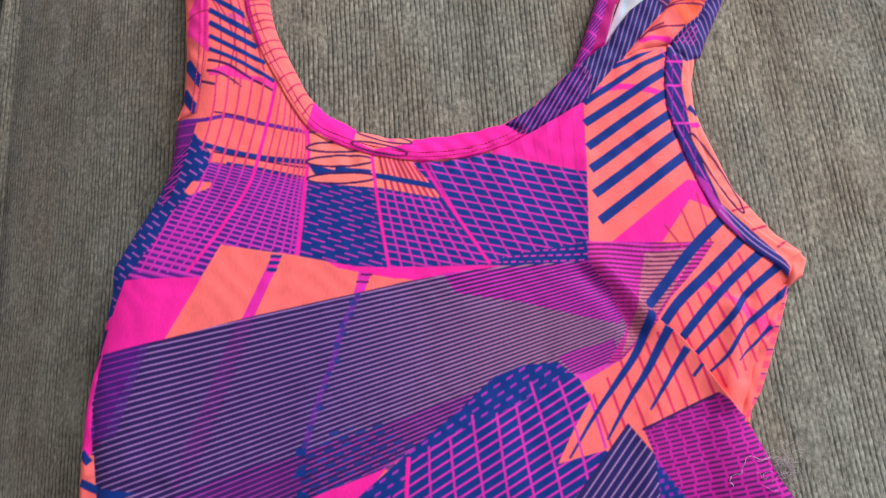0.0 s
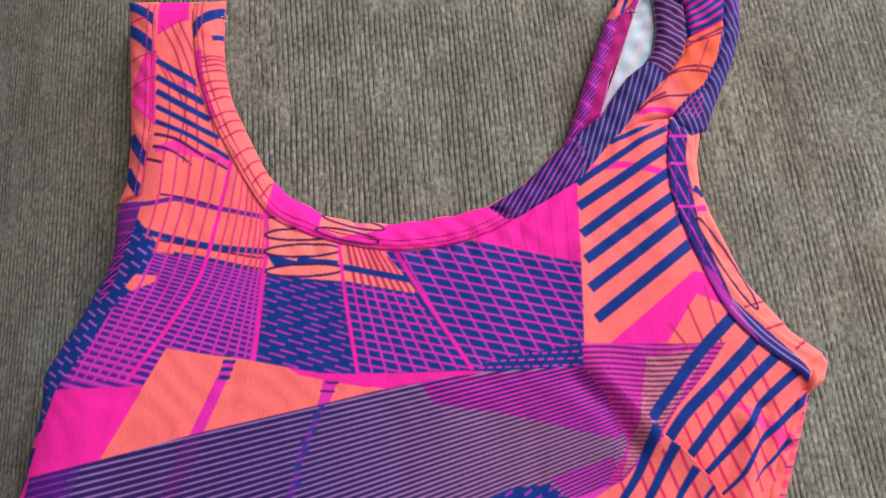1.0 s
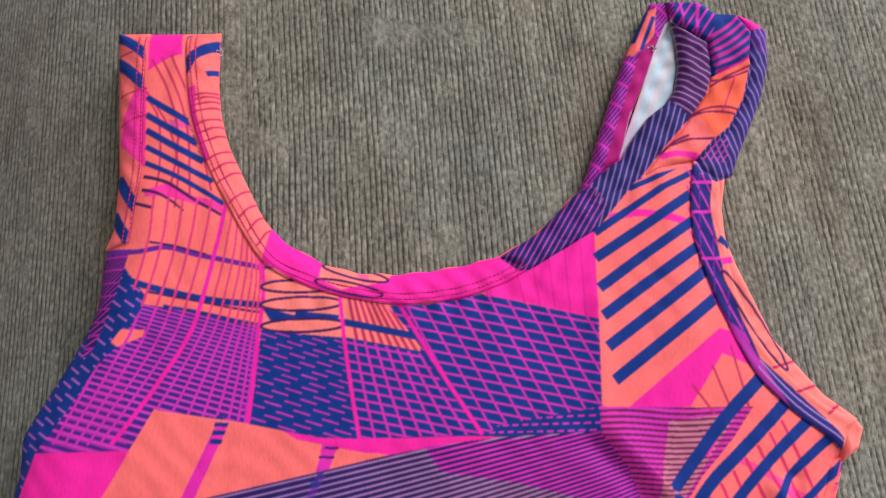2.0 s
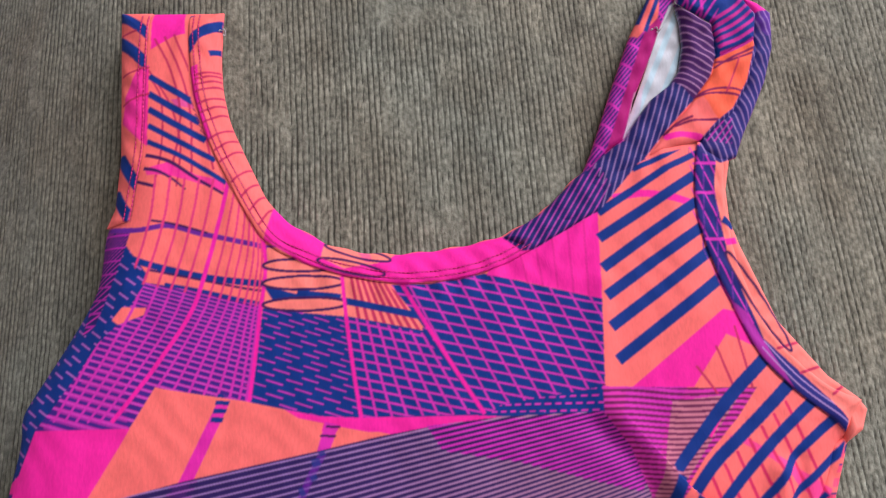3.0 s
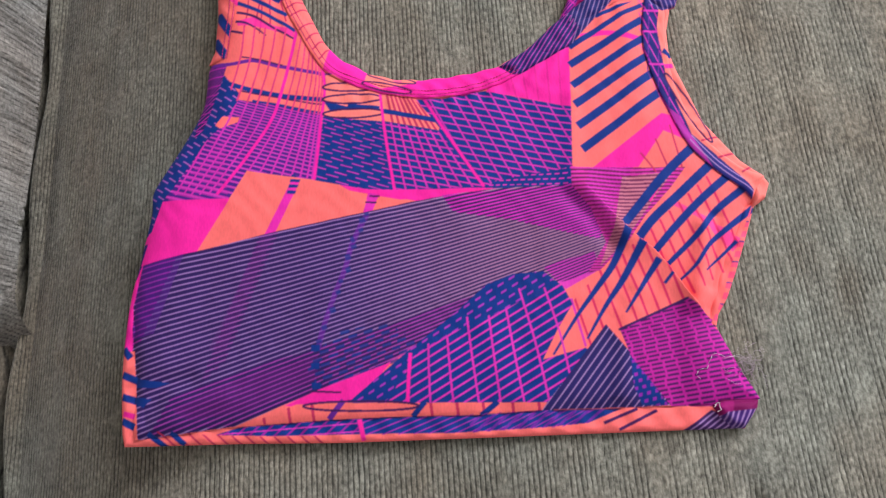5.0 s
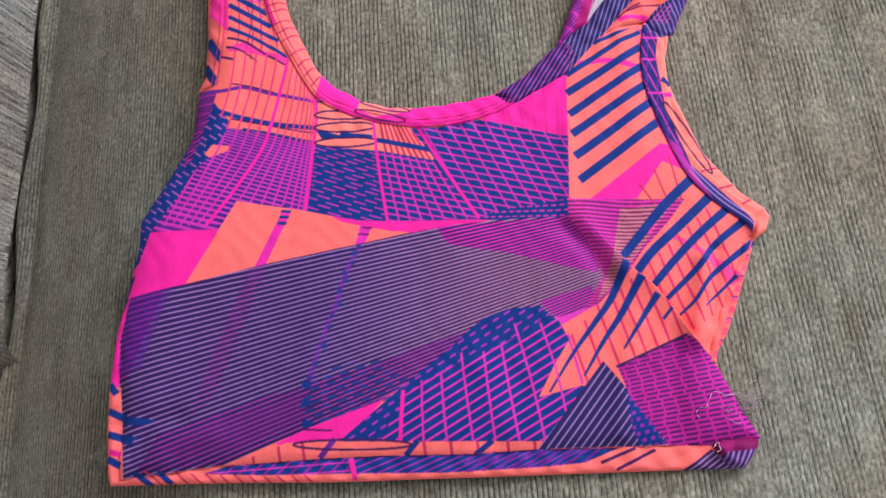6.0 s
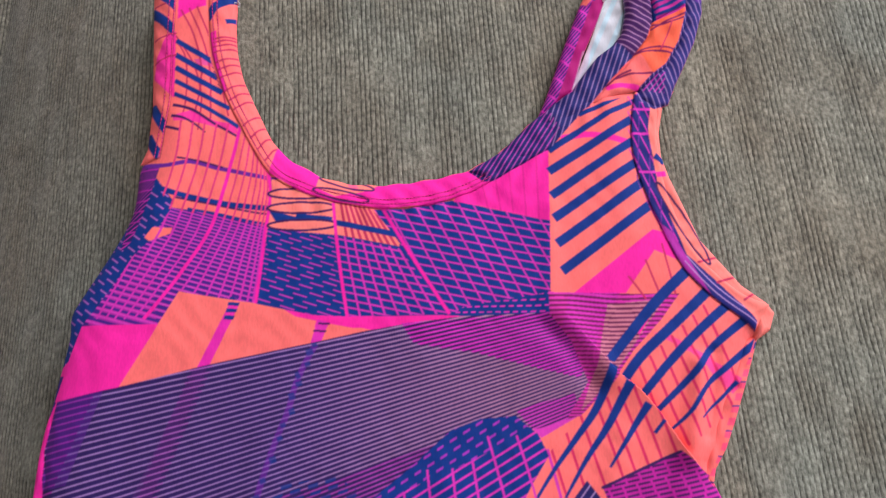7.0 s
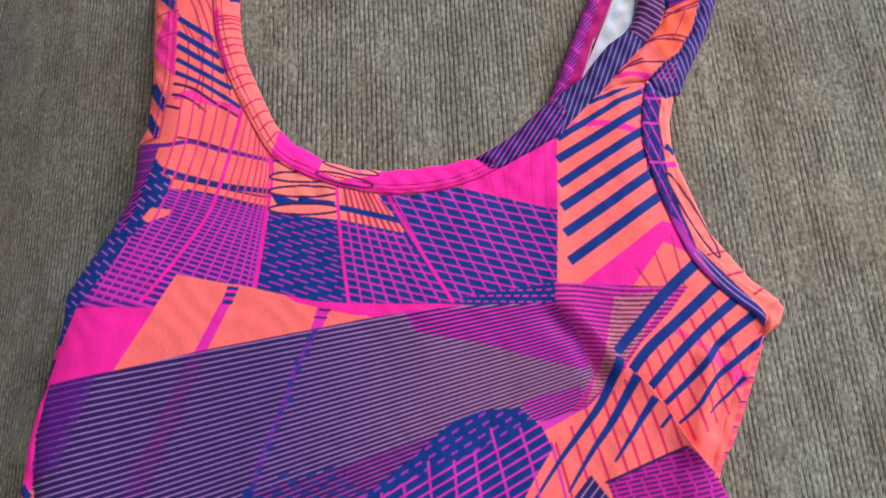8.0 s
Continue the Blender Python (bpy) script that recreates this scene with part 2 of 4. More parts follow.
bars([(-150.0, 160.0), (-120.0, 160.0), (-120.0, 108.0), (-150.0, 108.0)], 9, 0.14, (0.50, 0.02, 0.40), [(-137.6, 157.9), (-124.7, 156.1), (-126.8, 148.3), (-137.3, 113.9), (-143.2, 109.1)])

# purple woven grid
grid = [(-116.5, 131.8), (-94.0, 127.8), (-66.6, 121.8), (-70.1, 79.8), (-77.5, 81.0), (-109.9, 86.6), (-119.7, 70.0), (-158.8, 70.0), (-159.8, 70.4), (-154.3, 77.2), (-144.4, 91.9), (-135.5, 105.9), (-127.2, 113.6)]
poly(grid, (0.055, 0.018, 0.24))
bars([(-132.6, 139.8), (-63.5, 119.7), (-68.4, 59.5), (-171.2, 89.3)], 25, 0.36, MAGENTA, grid)
bars([(-132.6, 139.8), (-63.5, 119.7), (-68.4, 59.5), (-171.2, 89.3)], 25, 0.08, (0.60, 0.12, 0.60), grid, 0.85)
lower = [(-157.0, 70.0), (-141.8, 89.4), (-123.2, 108.5), (-123.3, 88.8), (-120.2, 70.0)]
bars([(-132.6, 139.8), (-63.5, 119.7), (-68.4, 59.5), (-171.2, 89.3)], 25, 0.62, MAGENTA, lower, 0.05, 0.5)
poly([(-127.2, 113.6), (-129.9, 115.7), (-125.9, 121.1), (-115.9, 120.8), (-116.7, 117.8)], CORAL)

poly([(-72.7, 87.2), (-21.0, 75.8), (79.7, 79.9), (78.8, 67.8), (17.9, 65.0), (-40.6, 66.9)], PINK)

# chest lines over coral
stroke([(-135.8, 156.7), (-120.8, 155.5), (-108.0, 157.2), (-95.0, 153.6), (-82.1, 150.6), (-64.0, 146.3), (-51.2, 142.5)], 2.3, VIOLET)
stroke([(-115.4, 159.6), (-105.5, 157.9), (-91.2, 153.7)], 1.0, INK)
stroke([(-123.9, 142.7), (-114.8, 139.5), (-96.8, 134.8), (-81.5, 132.0), (-62.4, 129.4), (-40.8, 123.5)], 2.9, NAVY)
stroke([(-114.7, 137.2), (-99.3, 133.9), (-76.3, 128.8), (-63.6, 126.6)], 1.0, PLUM)
stroke([(-107.8, 130.8), (-91.5, 127.4), (-68.6, 121.9), (-30.7, 115.1)], 1.5, NAVY)
fan(G_LINE, W_LINE, 5, 1.05, MAGENTA, grid)
fan(G_LINE, W_LINE, 5, 1.05, (0.78, 0.04, 0.20), chest)
fan(W_LINE, V_LINE, 8, 1.05, MAGENTA, grid, bias=1.7)
fan(W_LINE, V_LINE, 8, 0.9, (0.78, 0.04, 0.20), chest, bias=1.7)
stroke(W_LINE, 1.9, (0.90, 0.016, 0.38))

# pink and coral facets below it
poly([(-159.8, 70.2), (-118.6, 70.2), (-104.7, 85.8), (-105.1, 42.9), (-174.4, 45.1), (-165.5, 52.2)], PINK)
poly([(-171.0, 32.0), (-159.8, 70.2), (-118.6, 70.2), (-136.8, 37.0)], PINK)
poly([(-110.0, 86.9), (-83.3, 80.2), (-97.1, 46.0), (-137.6, 37.0)], CORAL)
poly([(-78.6, 79.0), (-38.8, 70.2), (-42.0, 59.1), (-93.2, 49.0)], CORAL)
poly([(-83.3, 80.2), (-78.6, 79.0), (-91.9, 49.0), (-98.4, 47.5)], (0.80, 0.024, 0.40))
bars([(-83.3, 83.6), (-77.7, 83.4), (-80.7, 69.8), (-87.3, 70.1)], 4, 0.55, NAVY, [(-83.3, 83.6), (-77.7, 81.7), (-81.4, 70.9), (-86.3, 71.0)])
poly([(-41.4, 72.3), (-21.8, 69.6), (27.0, 74.8), (26.8, 68.7), (-5.7, 64.0), (-32.3, 69.3)], PINK)
poly([(-32.3, 68.6), (-10.5, 64.2), (-34.9, 59.9), (-36.5, 60.6)], CORAL)
poly([(-38.2, 70.8), (-32.6, 69.3), (-35.9, 59.9), (-41.4, 59.1)], (0.72, 0.026, 0.42))
stroke([(-37.5, 68.8), (-32.3, 68.6)], 1.0, INK)
stroke([(-39.8, 65.1), (-34.2, 64.9)], 1.0, INK)

# navy dashes with rings above
poly([(-64.5, 146.3), (-40.9, 145.6), (-30.7, 133.5), (-30.7, 114.3), (-64.5, 118.7)], SALMON)
nb = [(-65.5, 119.2), (-50.9, 117.3), (-29.7, 114.8), (-26.6, 93.0), (-23.5, 72.1), (-40.6, 73.1), (-70.1, 79.6), (-67.6, 99.3)]
poly(nb, NAVY)
dashes([(-67.4, 125.7), (-20.7, 109.7), (-21.1, 63.9), (-73.8, 81.1)], 18, 4.2, 0.22, 0.58, (0.60, 0.035, 0.46), nb, 0.5)
poly([(-65.7, 129.5), (-56.0, 126.6), (-40.8, 122.3), (-30.7, 123.2), (-30.7, 119.2), (-40.8, 122.3), (-61.0, 122.1)], NAVY)
stroke([(-51.0, 125.7), (-32.0, 123.3)], 3.0, NAVY)
stroke(V_LINE, 1.6, (0.90, 0.016, 0.38))
for c, rx, ry, tn in (((-48.6, 138.2), 17.5, 2.9, 0), ((-48.2, 130.2), 17.8, 3.0, 0), ((-47.4, 120.7), 18.2, 2.9, 0)):
    ring(c, rx, ry, tn, 1.2, INK, fill=SALMON)

# lattice fields
V2 = [(-31.5, 132.2), (-29.7, 115.6), (-26.6, 93.0), (-23.2, 72.1)]
V3 = [(-6.0, 129.6), (5.6, 109.4), (16.4, 91.7), (28.5, 72.3)]
g2 = [(-29.7, 115.1), (3.1, 107.0), (28.5, 72.3), (-23.2, 72.1)]
g3 = [(-10.4, 128.5), (7.4, 128.4), (30.5, 132.4), (45.6, 128.8), (81.2, 119.7), (79.1, 71.4), (28.5, 71.8), (5.6, 106.9)]
poly([(-29.7, 115.1), (3.1, 109.0), (9.9, 109.3), (32.9, 71.7), (-23.2, 72.1)], NAVY)
poly(g2, NAVY)
poly(g3, NAVY)
bars([(-33.3, 118.2), (83.7, 92.0), (80.0, 44.3), (-33.3, 70.2)], 12.5, 0.22, MAGENTA, g2)
fan(V2, V3, 7, 0.95, MAGENTA, g2)
bars([(-7.7, 138.0), (82.6, 117.6), (78.7, 65.5), (-8.6, 85.1)], 12.5, 0.19, MAGENTA, g3)
bars([(-20.5, 133.2), (12.0, 71.2), (115.0, 67.9), (86.6, 129.8)], 14, 0.12, MAGENTA, g3)
coralpatch = [(-30.7, 133.5), (-13.4, 129.9), (-7.9, 125.1), (-0.0, 114.6), (3.4, 108.0), (-29.7, 115.1)]
poly(coralpatch, SALMON)
fan([(-29.9, 132.2), (-27.7, 114.2)], [(-7.9, 127.6), (5.6, 106.9)], 8, 1.4, ROSE, coralpatch)
stroke([(-30.2, 121.7), (-18.1, 119.0), (3.2, 114.0)], 3.0, NAVY)
stroke(V2, 1.6, (0.90, 0.016, 0.38))
stroke(V3, 1.7, (0.90, 0.016, 0.38))
fray = [(35.5, 75.9), (57.9, 79.3), (79.4, 82.3), (79.1, 70.7), (29.2, 71.3)]
poly(fray, NAVY)
dashes([(30.9, 81.4), (82.9, 82.2), (82.0, 70.1), (30.4, 70.6)], 4, 12, 0.25, 0.6, MAGENTA, fray, 0.5)
poly([(31.7, 131.6), (45.6, 129.0), (81.2, 119.7), (82.8, 161.7), (47.8, 146.8), (36.0, 141.3)], PINK)
fan([(46.4, 142.8), (49.4, 127.9)], [(75.6, 156.5), (75.7, 121.2)], 5, 0.9, (0.70, 0.015, 0.24), alpha=0.5, ends=True)

# broad field of fine stripes
big = [(-172.0, 31.5), (-137.5, 38.6), (-95.2, 48.6), (-38.3, 59.6), (-15.4, 64.3), (10.6, 68.5), (36.6, 71.1), (78.0, 72.1), (93.8, 59.1), (111.6, 42.0), (107.5, 29.2), (89.6, 21.0), (72.1, 15.8), (27.9, 7.5), (-41.2, -35.6), (-65.8, -41.0), (-111.5, -59.4), (-165.0, -65.6), (-174.2, -4.4)]
poly(big, (0.33, 0.18, 0.46))
sl = box(big)
k = np.clip((gx[None, sl[1]] - (-54.1, 24.2)[0]) / ((56.7, 21.0)[0] - (-54.1, 24.2)[0]), 0, 1) + 0 * gy[sl[0], None]
m = inside(gx[None, sl[1]], gy[sl[0], None], big)
dye[sl][m] += (k[m] * 0.8)[:, None] * (np.array((0.46, 0.20, 0.30), np.float32) - dye[sl][m])
poly([(4.1, 68.1), (78.0, 72.1), (98.1, 52.3), (92.5, 39.4), (73.8, 43.9), (42.3, 52.4), (10.4, 57.8)], (0.66, 0.030, 0.48))
poly([(-172.0, 31.5), (-148.0, 36.4), (-165.8, -10.9), (-173.3, -16.9)], (0.46, 0.025, 0.42), 0.9)
poly([(-101.4, 47.0), (-90.0, 49.4), (-117.7, -24.5), (-131.2, -36.4)], (0.46, 0.025, 0.42), 0.4)
# magenta print, its colour taken darker for fold shade at bottom left
poly([(-157.5, -62.8), (-146.4, -42.1), (-97.2, -26.6), (-22.5, -5.3), (21.7, 9.3), (27.7, 2.8), (-41.2, -35.6), (-65.8, -41.6), (-111.5, -58.5)], (0.36, 0.020, 0.36), 0.8)
poly([(60.0, 24.1), (88.8, 32.3), (91.2, 21.6), (71.8, 11.0)], (0.66, 0.030, 0.48), 0.9)
FINE = [(-171.0, 32.5), (26.9, 70.7), (24.7, 4.1), (-163.5, -65.6)]
sl = box(big)
u, v = warp(FINE, sl)
k = np.clip((gx[None, sl[1]] - (-66.9, 24.6)[0]) / ((41.0, 21.5)[0] - (-66.9, 24.6)[0]), 0, 1) + 0 * u
k = k * k * (3 - 2 * k)
lay(sl, (np.mod(u * 32, 1) < 0.74 - 0.18 * k) & inside(gx[None, sl[1]], gy[sl[0], None], big), (0.026, 0.012, 0.10))
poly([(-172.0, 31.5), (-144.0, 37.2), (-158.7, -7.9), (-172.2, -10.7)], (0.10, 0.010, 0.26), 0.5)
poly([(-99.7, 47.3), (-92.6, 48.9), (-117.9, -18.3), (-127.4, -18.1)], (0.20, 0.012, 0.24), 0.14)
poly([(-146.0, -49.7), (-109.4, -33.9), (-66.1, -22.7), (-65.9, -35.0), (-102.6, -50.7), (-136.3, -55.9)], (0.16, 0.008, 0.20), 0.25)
dot = [(-38.8, 58.4), (-44.0, 48.5), (-48.4, 37.8), (-51.5, 25.8), (-57.1, 11.5), (-63.2, -7.3), (-66.2, -19.7)]
stroke(dot, 3.2, (0.17, 0.012, 0.36), alpha=0.28)
blob = random.Random(4)
for c in smooth(dot, 4)[::2]:
    c = c + np.array((blob.uniform(-2.6, 0.8), blob.uniform(-1, 1)))
    stroke([c, c + np.array((blob.uniform(1.6, 3.6), 1.0))], blob.uniform(2.0, 3.6), NAVY, alpha=0.75)
cloudy = [(-66.2, -19.7), (-53.8, -9.1), (-28.7, -5.1), (-19.4, -10.0), (-11.7, -16.4), (-22.6, -26.9), (-47.4, -35.4), (-65.9, -39.5), (-72.2, -28.7)]
dashes([(-75.5, -19.4), (-16.2, -2.3), (-16.5, -30.1), (-74.9, -48.3)], 8, 7, 0.5, 0.6, NAVY, cloudy, 0.5, 0.85)
for c in ((-69.9, -18.3), (-69.8, -28.2), (-69.3, -38.8)):
    stroke([c, c + np.array((5.0, 0.3))], 3.6, NAVY)

# maroon lines meeting the side seam
rz = [(78.7, 83.3), (108.3, 80.9), (144.2, 80.4), (134.4, 67.8), (118.7, 51.7), (108.1, 37.3), (91.2, 21.0), (84.9, 20.2), (96.1, 37.6), (88.9, 57.6), (78.6, 71.4)]
poly(rz, (0.70, 0.035, 0.40))
poly([(89.0, 82.2), (114.7, 81.4), (103.9, 65.5), (99.7, 52.3), (84.6, 64.4)], MAGENTA)
poly([(107.8, 75.5), (136.9, 77.9), (104.8, 35.7), (91.4, 23.2), (100.8, 45.7)], TAN, 0.6)
bars([(76.1, 83.7), (145.2, 80.3), (126.9, 19.0), (73.8, 17.3)], 33, 0.46, (0.13, 0.011, 0.075), rz, 0, 0.95, 0.25)

# coral side with long tapering bars
side = [(144.2, 80.4), (185.9, 72.8), (178.5, 49.8), (160.3, 11.7), (150.6, -13.0), (137.9, 4.4), (99.6, -12.2), (80.6, -21.9), (57.3, -27.4), (65.9, -10.7), (74.4, 3.1), (91.2, 21.0), (108.1, 37.3), (118.7, 51.7), (134.4, 67.8)]
poly(side, CORAL)
poly([(82.4, 159.6), (103.9, 182.9), (132.9, 194.6), (126.3, 155.0), (137.8, 117.9), (151.2, 92.3), (142.3, 80.3), (79.9, 82.3)], CORAL)
poly([(91.6, 81.9), (133.6, 114.2), (139.8, 112.8), (149.2, 96.1), (133.7, 103.3), (117.5, 81.1)], PINK)
fan([(119.7, 89.6), (127.2, 78.3)], [(137.8, 106.5), (142.3, 80.3)], 3, 1.0, ROSE, ends=True)
poly([(129.1, 61.3), (138.4, 59.3), (173.9, 36.9), (166.9, 30.6), (147.1, 50.8)], PINK, 0.7)
poly([(119.8, 65.0), (128.1, 68.0), (122.6, 59.9)], PINK)
fan([(104.3, 29.3), (116.8, -9.0)], [(155.7, 73.9), (172.8, 27.2)], 10, 1.35, (0.70, 0.022, 0.12), side, ends=True)
fan([(74.9, 10.9), (83.7, -20.4)], [(99.5, 26.0), (110.5, -11.5)], 4, 1.3, (0.70, 0.022, 0.12), side, ends=True)
stroke([(74.6, 5.3), (80.7, -20.4)], 1.3, MAGENTA)
stroke([(89.3, 165.3), (105.2, 167.0), (125.7, 162.0)], 3.4, PINK)
stroke([(115.5, 193.2), (124.9, 194.0), (132.6, 191.0)], 3.2, PINK)
for pts, w0, w1 in (
    ([(99.6, 178.6), (114.7, 184.8), (125.9, 191.2), (132.8, 193.2)], 2.6, 2.2), ([(82.5, 158.5), (97.4, 168.0), (114.1, 178.5), (132.2, 187.3)], 3.6, 2.6),
    ([(81.9, 146.8), (104.7, 161.0), (128.4, 176.1)], 4.6, 4.4), ([(82.5, 133.3), (103.5, 147.7), (127.1, 163.0)], 4.7, 4.4),
    ([(83.3, 120.9), (105.0, 135.8), (129.0, 151.7)], 4.9, 4.6), ([(84.3, 107.4), (106.4, 122.8), (130.7, 140.2)], 5.0, 4.9), ([(86.2, 93.1), (110.4, 110.6), (135.2, 128.8)], 5.0, 5.0)):
    stroke(pts, w0, NAVY, end=w1, curve=False)
for pts, w0, w1 in (
    ([(154.3, 96.8), (133.5, 77.9), (118.1, 60.6), (107.3, 48.1)], 5.6, 4.8), ([(108.7, 45.6), (99.7, 25.8), (88.7, 10.8), (77.2, -4.0), (63.0, -25.0)], 4.8, 1.0),
    ([(164.0, 86.6), (140.2, 65.1), (123.5, 50.3), (114.3, 39.1)], 5.3, 4.9), ([(116.0, 36.9), (104.2, 16.5), (93.1, 1.0), (81.9, -16.9)], 4.8, 1.0),
    ([(171.8, 77.6), (152.2, 61.6), (135.3, 45.2), (122.6, 31.2)], 4.8, 4.0), ([(124.0, 26.5), (113.8, 11.7), (103.7, -3.1)], 4.0, 0.9),
    ([(178.9, 68.9), (159.2, 54.1), (145.4, 38.7), (129.2, 23.6)], 4.5, 2.6), ([(130.9, 18.6), (125.9, 12.4)], 1.8, 0.7),
    ([(181.8, 56.1), (165.8, 44.5), (152.6, 33.8), (143.9, 22.3), (134.7, 14.0)], 4.0, 1.2), ([(169.6, 36.5), (159.5, 27.5), (149.7, 19.4)], 2.4, 0.8)):
    stroke(pts, w0, NAVY, end=w1)

# domed lattice
dome = [(-61.0, -57.6), (-38.1, -38.7), (-16.4, -20.9), (8.9, -1.4), (28.2, 15.4), (42.5, 20.5), (59.9, 21.6), (70.4, 12.7), (75.1, 2.7), (65.9, -11.4), (57.3, -27.4), (80.6, -21.6), (84.4, -24.1), (55.9, -55.2), (-22.9, -56.0)]
wedge = [(-84.2, -49.0), (-65.8, -41.0), (-25.7, -26.8), (-41.2, -44.6), (-56.5, -51.7)]
poly(wedge, PINK)
stroke([(-70.5, -41.5), (-53.5, -42.5)], 1.0, INK)
poly(dome, NAVY)
DOME = [(-66.0, -45.0), (86.0, 45.0), (86.0, -64.0), (-66.0, -150.0)]
bars(DOME, 21, 0.21, MAGENTA, dome)
rim = [(-61.0, -57.6), (-38.1, -38.7), (-16.4, -20.9), (8.9, -1.4), (28.2, 15.4), (42.5, 20.5), (59.9, 21.6), (67.3, 14.3), (59.4, 11.4), (33.8, -1.2), (8.6, -11.1), (-13.3, -24.1), (-25.8, -45.0), (-41.1, -58.0)]
poly(rim, NAVY)
dashes(DOME, 22, 24, 0.24, 0.5, (0.36, 0.03, 0.46), rim, 0.4)
for pts in ([(-5.1, -17.7), (-5.0, -34.7), (-4.4, -55.3)], [(5.4, -14.4), (6.6, -34.9), (8.5, -55.5)], [(16.5, -3.3), (18.9, -26.4), (22.3, -54.7)], [(28.6, -3.0), (30.8, -26.7), (34.0, -54.9)],
            [(38.3, 0.4), (42.4, -26.9), (46.9, -54.5)], [(46.0, 11.8), (53.3, -16.9), (59.5, -48.8)], [(60.0, 12.0), (66.9, -12.1), (71.1, -34.7)]):
    stroke(pts, 1.05, MAGENTA)
stroke([(-15.1, -22.2), (-16.3, -37.4), (-17.3, -55.1)], 1.9, (0.90, 0.016, 0.38))

# striped wedge and magenta weave
tri = [(92.5, -9.0), (125.6, -53.3), (54.3, -55.7)]
poly(tri, (0.024, 0.018, 0.125))
bars([(55.3, -54.3), (91.0, -8.3), (162.5, -10.2), (125.3, -55.9)], 16, 0.17, LILAC, tri)
spot = [(103.9, -24.6), (123.3, -53.1), (109.4, -52.9), (105.2, -43.1)]
poly(spot, NAVY)
dashes([(97.2, -23.8), (131.5, -15.5), (134.4, -48.7), (97.8, -56.7)], 9, 8, 0.46, 0.45, (0.28, 0.02, 0.42), spot, 0.5)
weave = [(99.6, -12.2), (137.3, 4.5), (152.3, -8.1), (162.3, -27.9), (174.6, -51.5), (146.3, -54.3), (124.9, -53.8), (104.6, -27.1)]
poly(weave, (0.50, 0.015, 0.31))
dashes([(98.1, -12.2), (154.3, -0.7), (176.0, -49.7), (112.6, -58.5)], 21, 8, 0.50, 0.84, (0.07, 0.010, 0.11), weave, 0.04)
stroke([(99.6, -12.2), (137.3, 3.8)], 1.4, PLUM)

# hem allowance of the front
hemband = [(-106.9, -59.2), (-78.0, -48.5), (-65.7, -47.9), (58.5, -50.2), (54.3, -56.3), (-22.9, -56.0), (-59.5, -57.3)]
poly(hemband, CORAL)
for x in (460, 500, 537, 720, 760, 800, 845, 885, 925):
    stroke([((-96.4, -50.8)[0] + (x - 460) * 0.353, (-96.5, -47.8)[1]), ((-96.4, -50.8)[0] + (x - 457) * 0.353, (-96.2, -58.2)[1])], 1.6, ROSE, hemband)
for a, b in (((-7.5, -48.4), (-14.4, -56.2)), ((32.0, -49.3), (22.6, -56.5))):
    stroke([a, b], 3.0, NAVY)
stroke([(-51.9, -46.8), (-60.1, -56.7)], 3.0, VIOLET)
ring((-42.4, -50.0), 31.5, 2.6, -1, 1.2, INK)

# bands along neck, strap and arm
NECK_IN = [(-104.7, 261.7), (-103.7, 243.7), (-100.3, 220.3), (-92.7, 197.4), (-82.3, 176.3), (-66.1, 149.8), (-48.6, 139.3), (-30.7, 133.0), (-5.3, 128.6), (20.2, 130.4), (38.3, 135.8), (52.8, 143.2), (82.9, 160.1)]
neckband = [*NECK_EDGE, *smooth(NECK_IN, 5)[::-1]]
poly([(-107.6, 264.8), (-87.7, 264.2), (-61.8, 164.8), (-66.1, 149.0), (-85.6, 180.5), (-101.5, 217.4)], CORAL)
poly([(-102.7, 233.4), (-99.0, 234.7), (-97.5, 217.3), (-90.9, 198.7), (-92.7, 196.8), (-100.8, 220.3)], PINK)
for i in range(14):
    f = i / 13
    a = smooth([(-100.1, 229.5), (-97.3, 213.0), (-86.6, 186.6), (-68.1, 157.0)], 10)
    b = smooth([(-87.8, 232.1), (-84.9, 217.5), (-76.8, 193.0), (-62.3, 165.1)], 10)
    k = int(f * (len(a) - 1))
    m = (a[k] + b[k]) / 2 + np.array((0.2, 0.4 + 1.2 * f))
    stroke([a[k], m, b[k]], 1.1, ROSE, neckband)
for pts, w0 in (([(-106.0, 259.8), (-102.8, 262.2), (-99.0, 263.9)], 2.0), ([(-104.7, 241.9), (-99.6, 250.6), (-87.8, 257.5)], 4.6), ([(-94.4, 241.0), (-88.4, 243.2)], 2.8)):
    stroke(pts, w0, NAVY, neckband, end=w0 + 0.6)
poly([(-62.8, 165.7), (-66.1, 149.8), (-48.6, 138.8), (-30.7, 132.7), (-5.3, 128.3), (20.2, 130.1), (38.3, 135.2), (47.6, 141.5), (39.5, 149.7), (18.1, 145.0), (-7.6, 142.7), (-30.7, 145.5), (-48.7, 154.0)], PINK)
poly([(-39.7, 150.0), (-7.6, 143.7), (-12.3, 138.7), (-25.6, 137.0), (-30.7, 136.1), (-40.9, 141.1)], SALMON)
poly([(-25.5, 145.1), (-20.4, 144.9), (-17.9, 138.8), (-21.7, 139.0)], PINK, 0.5)
ring((-25.0, 143.8), 15.2, 2.6, -16, 1.2, INK)
ring((-27.6, 136.5), 15.2, 2.7, -14, 1.2, INK)
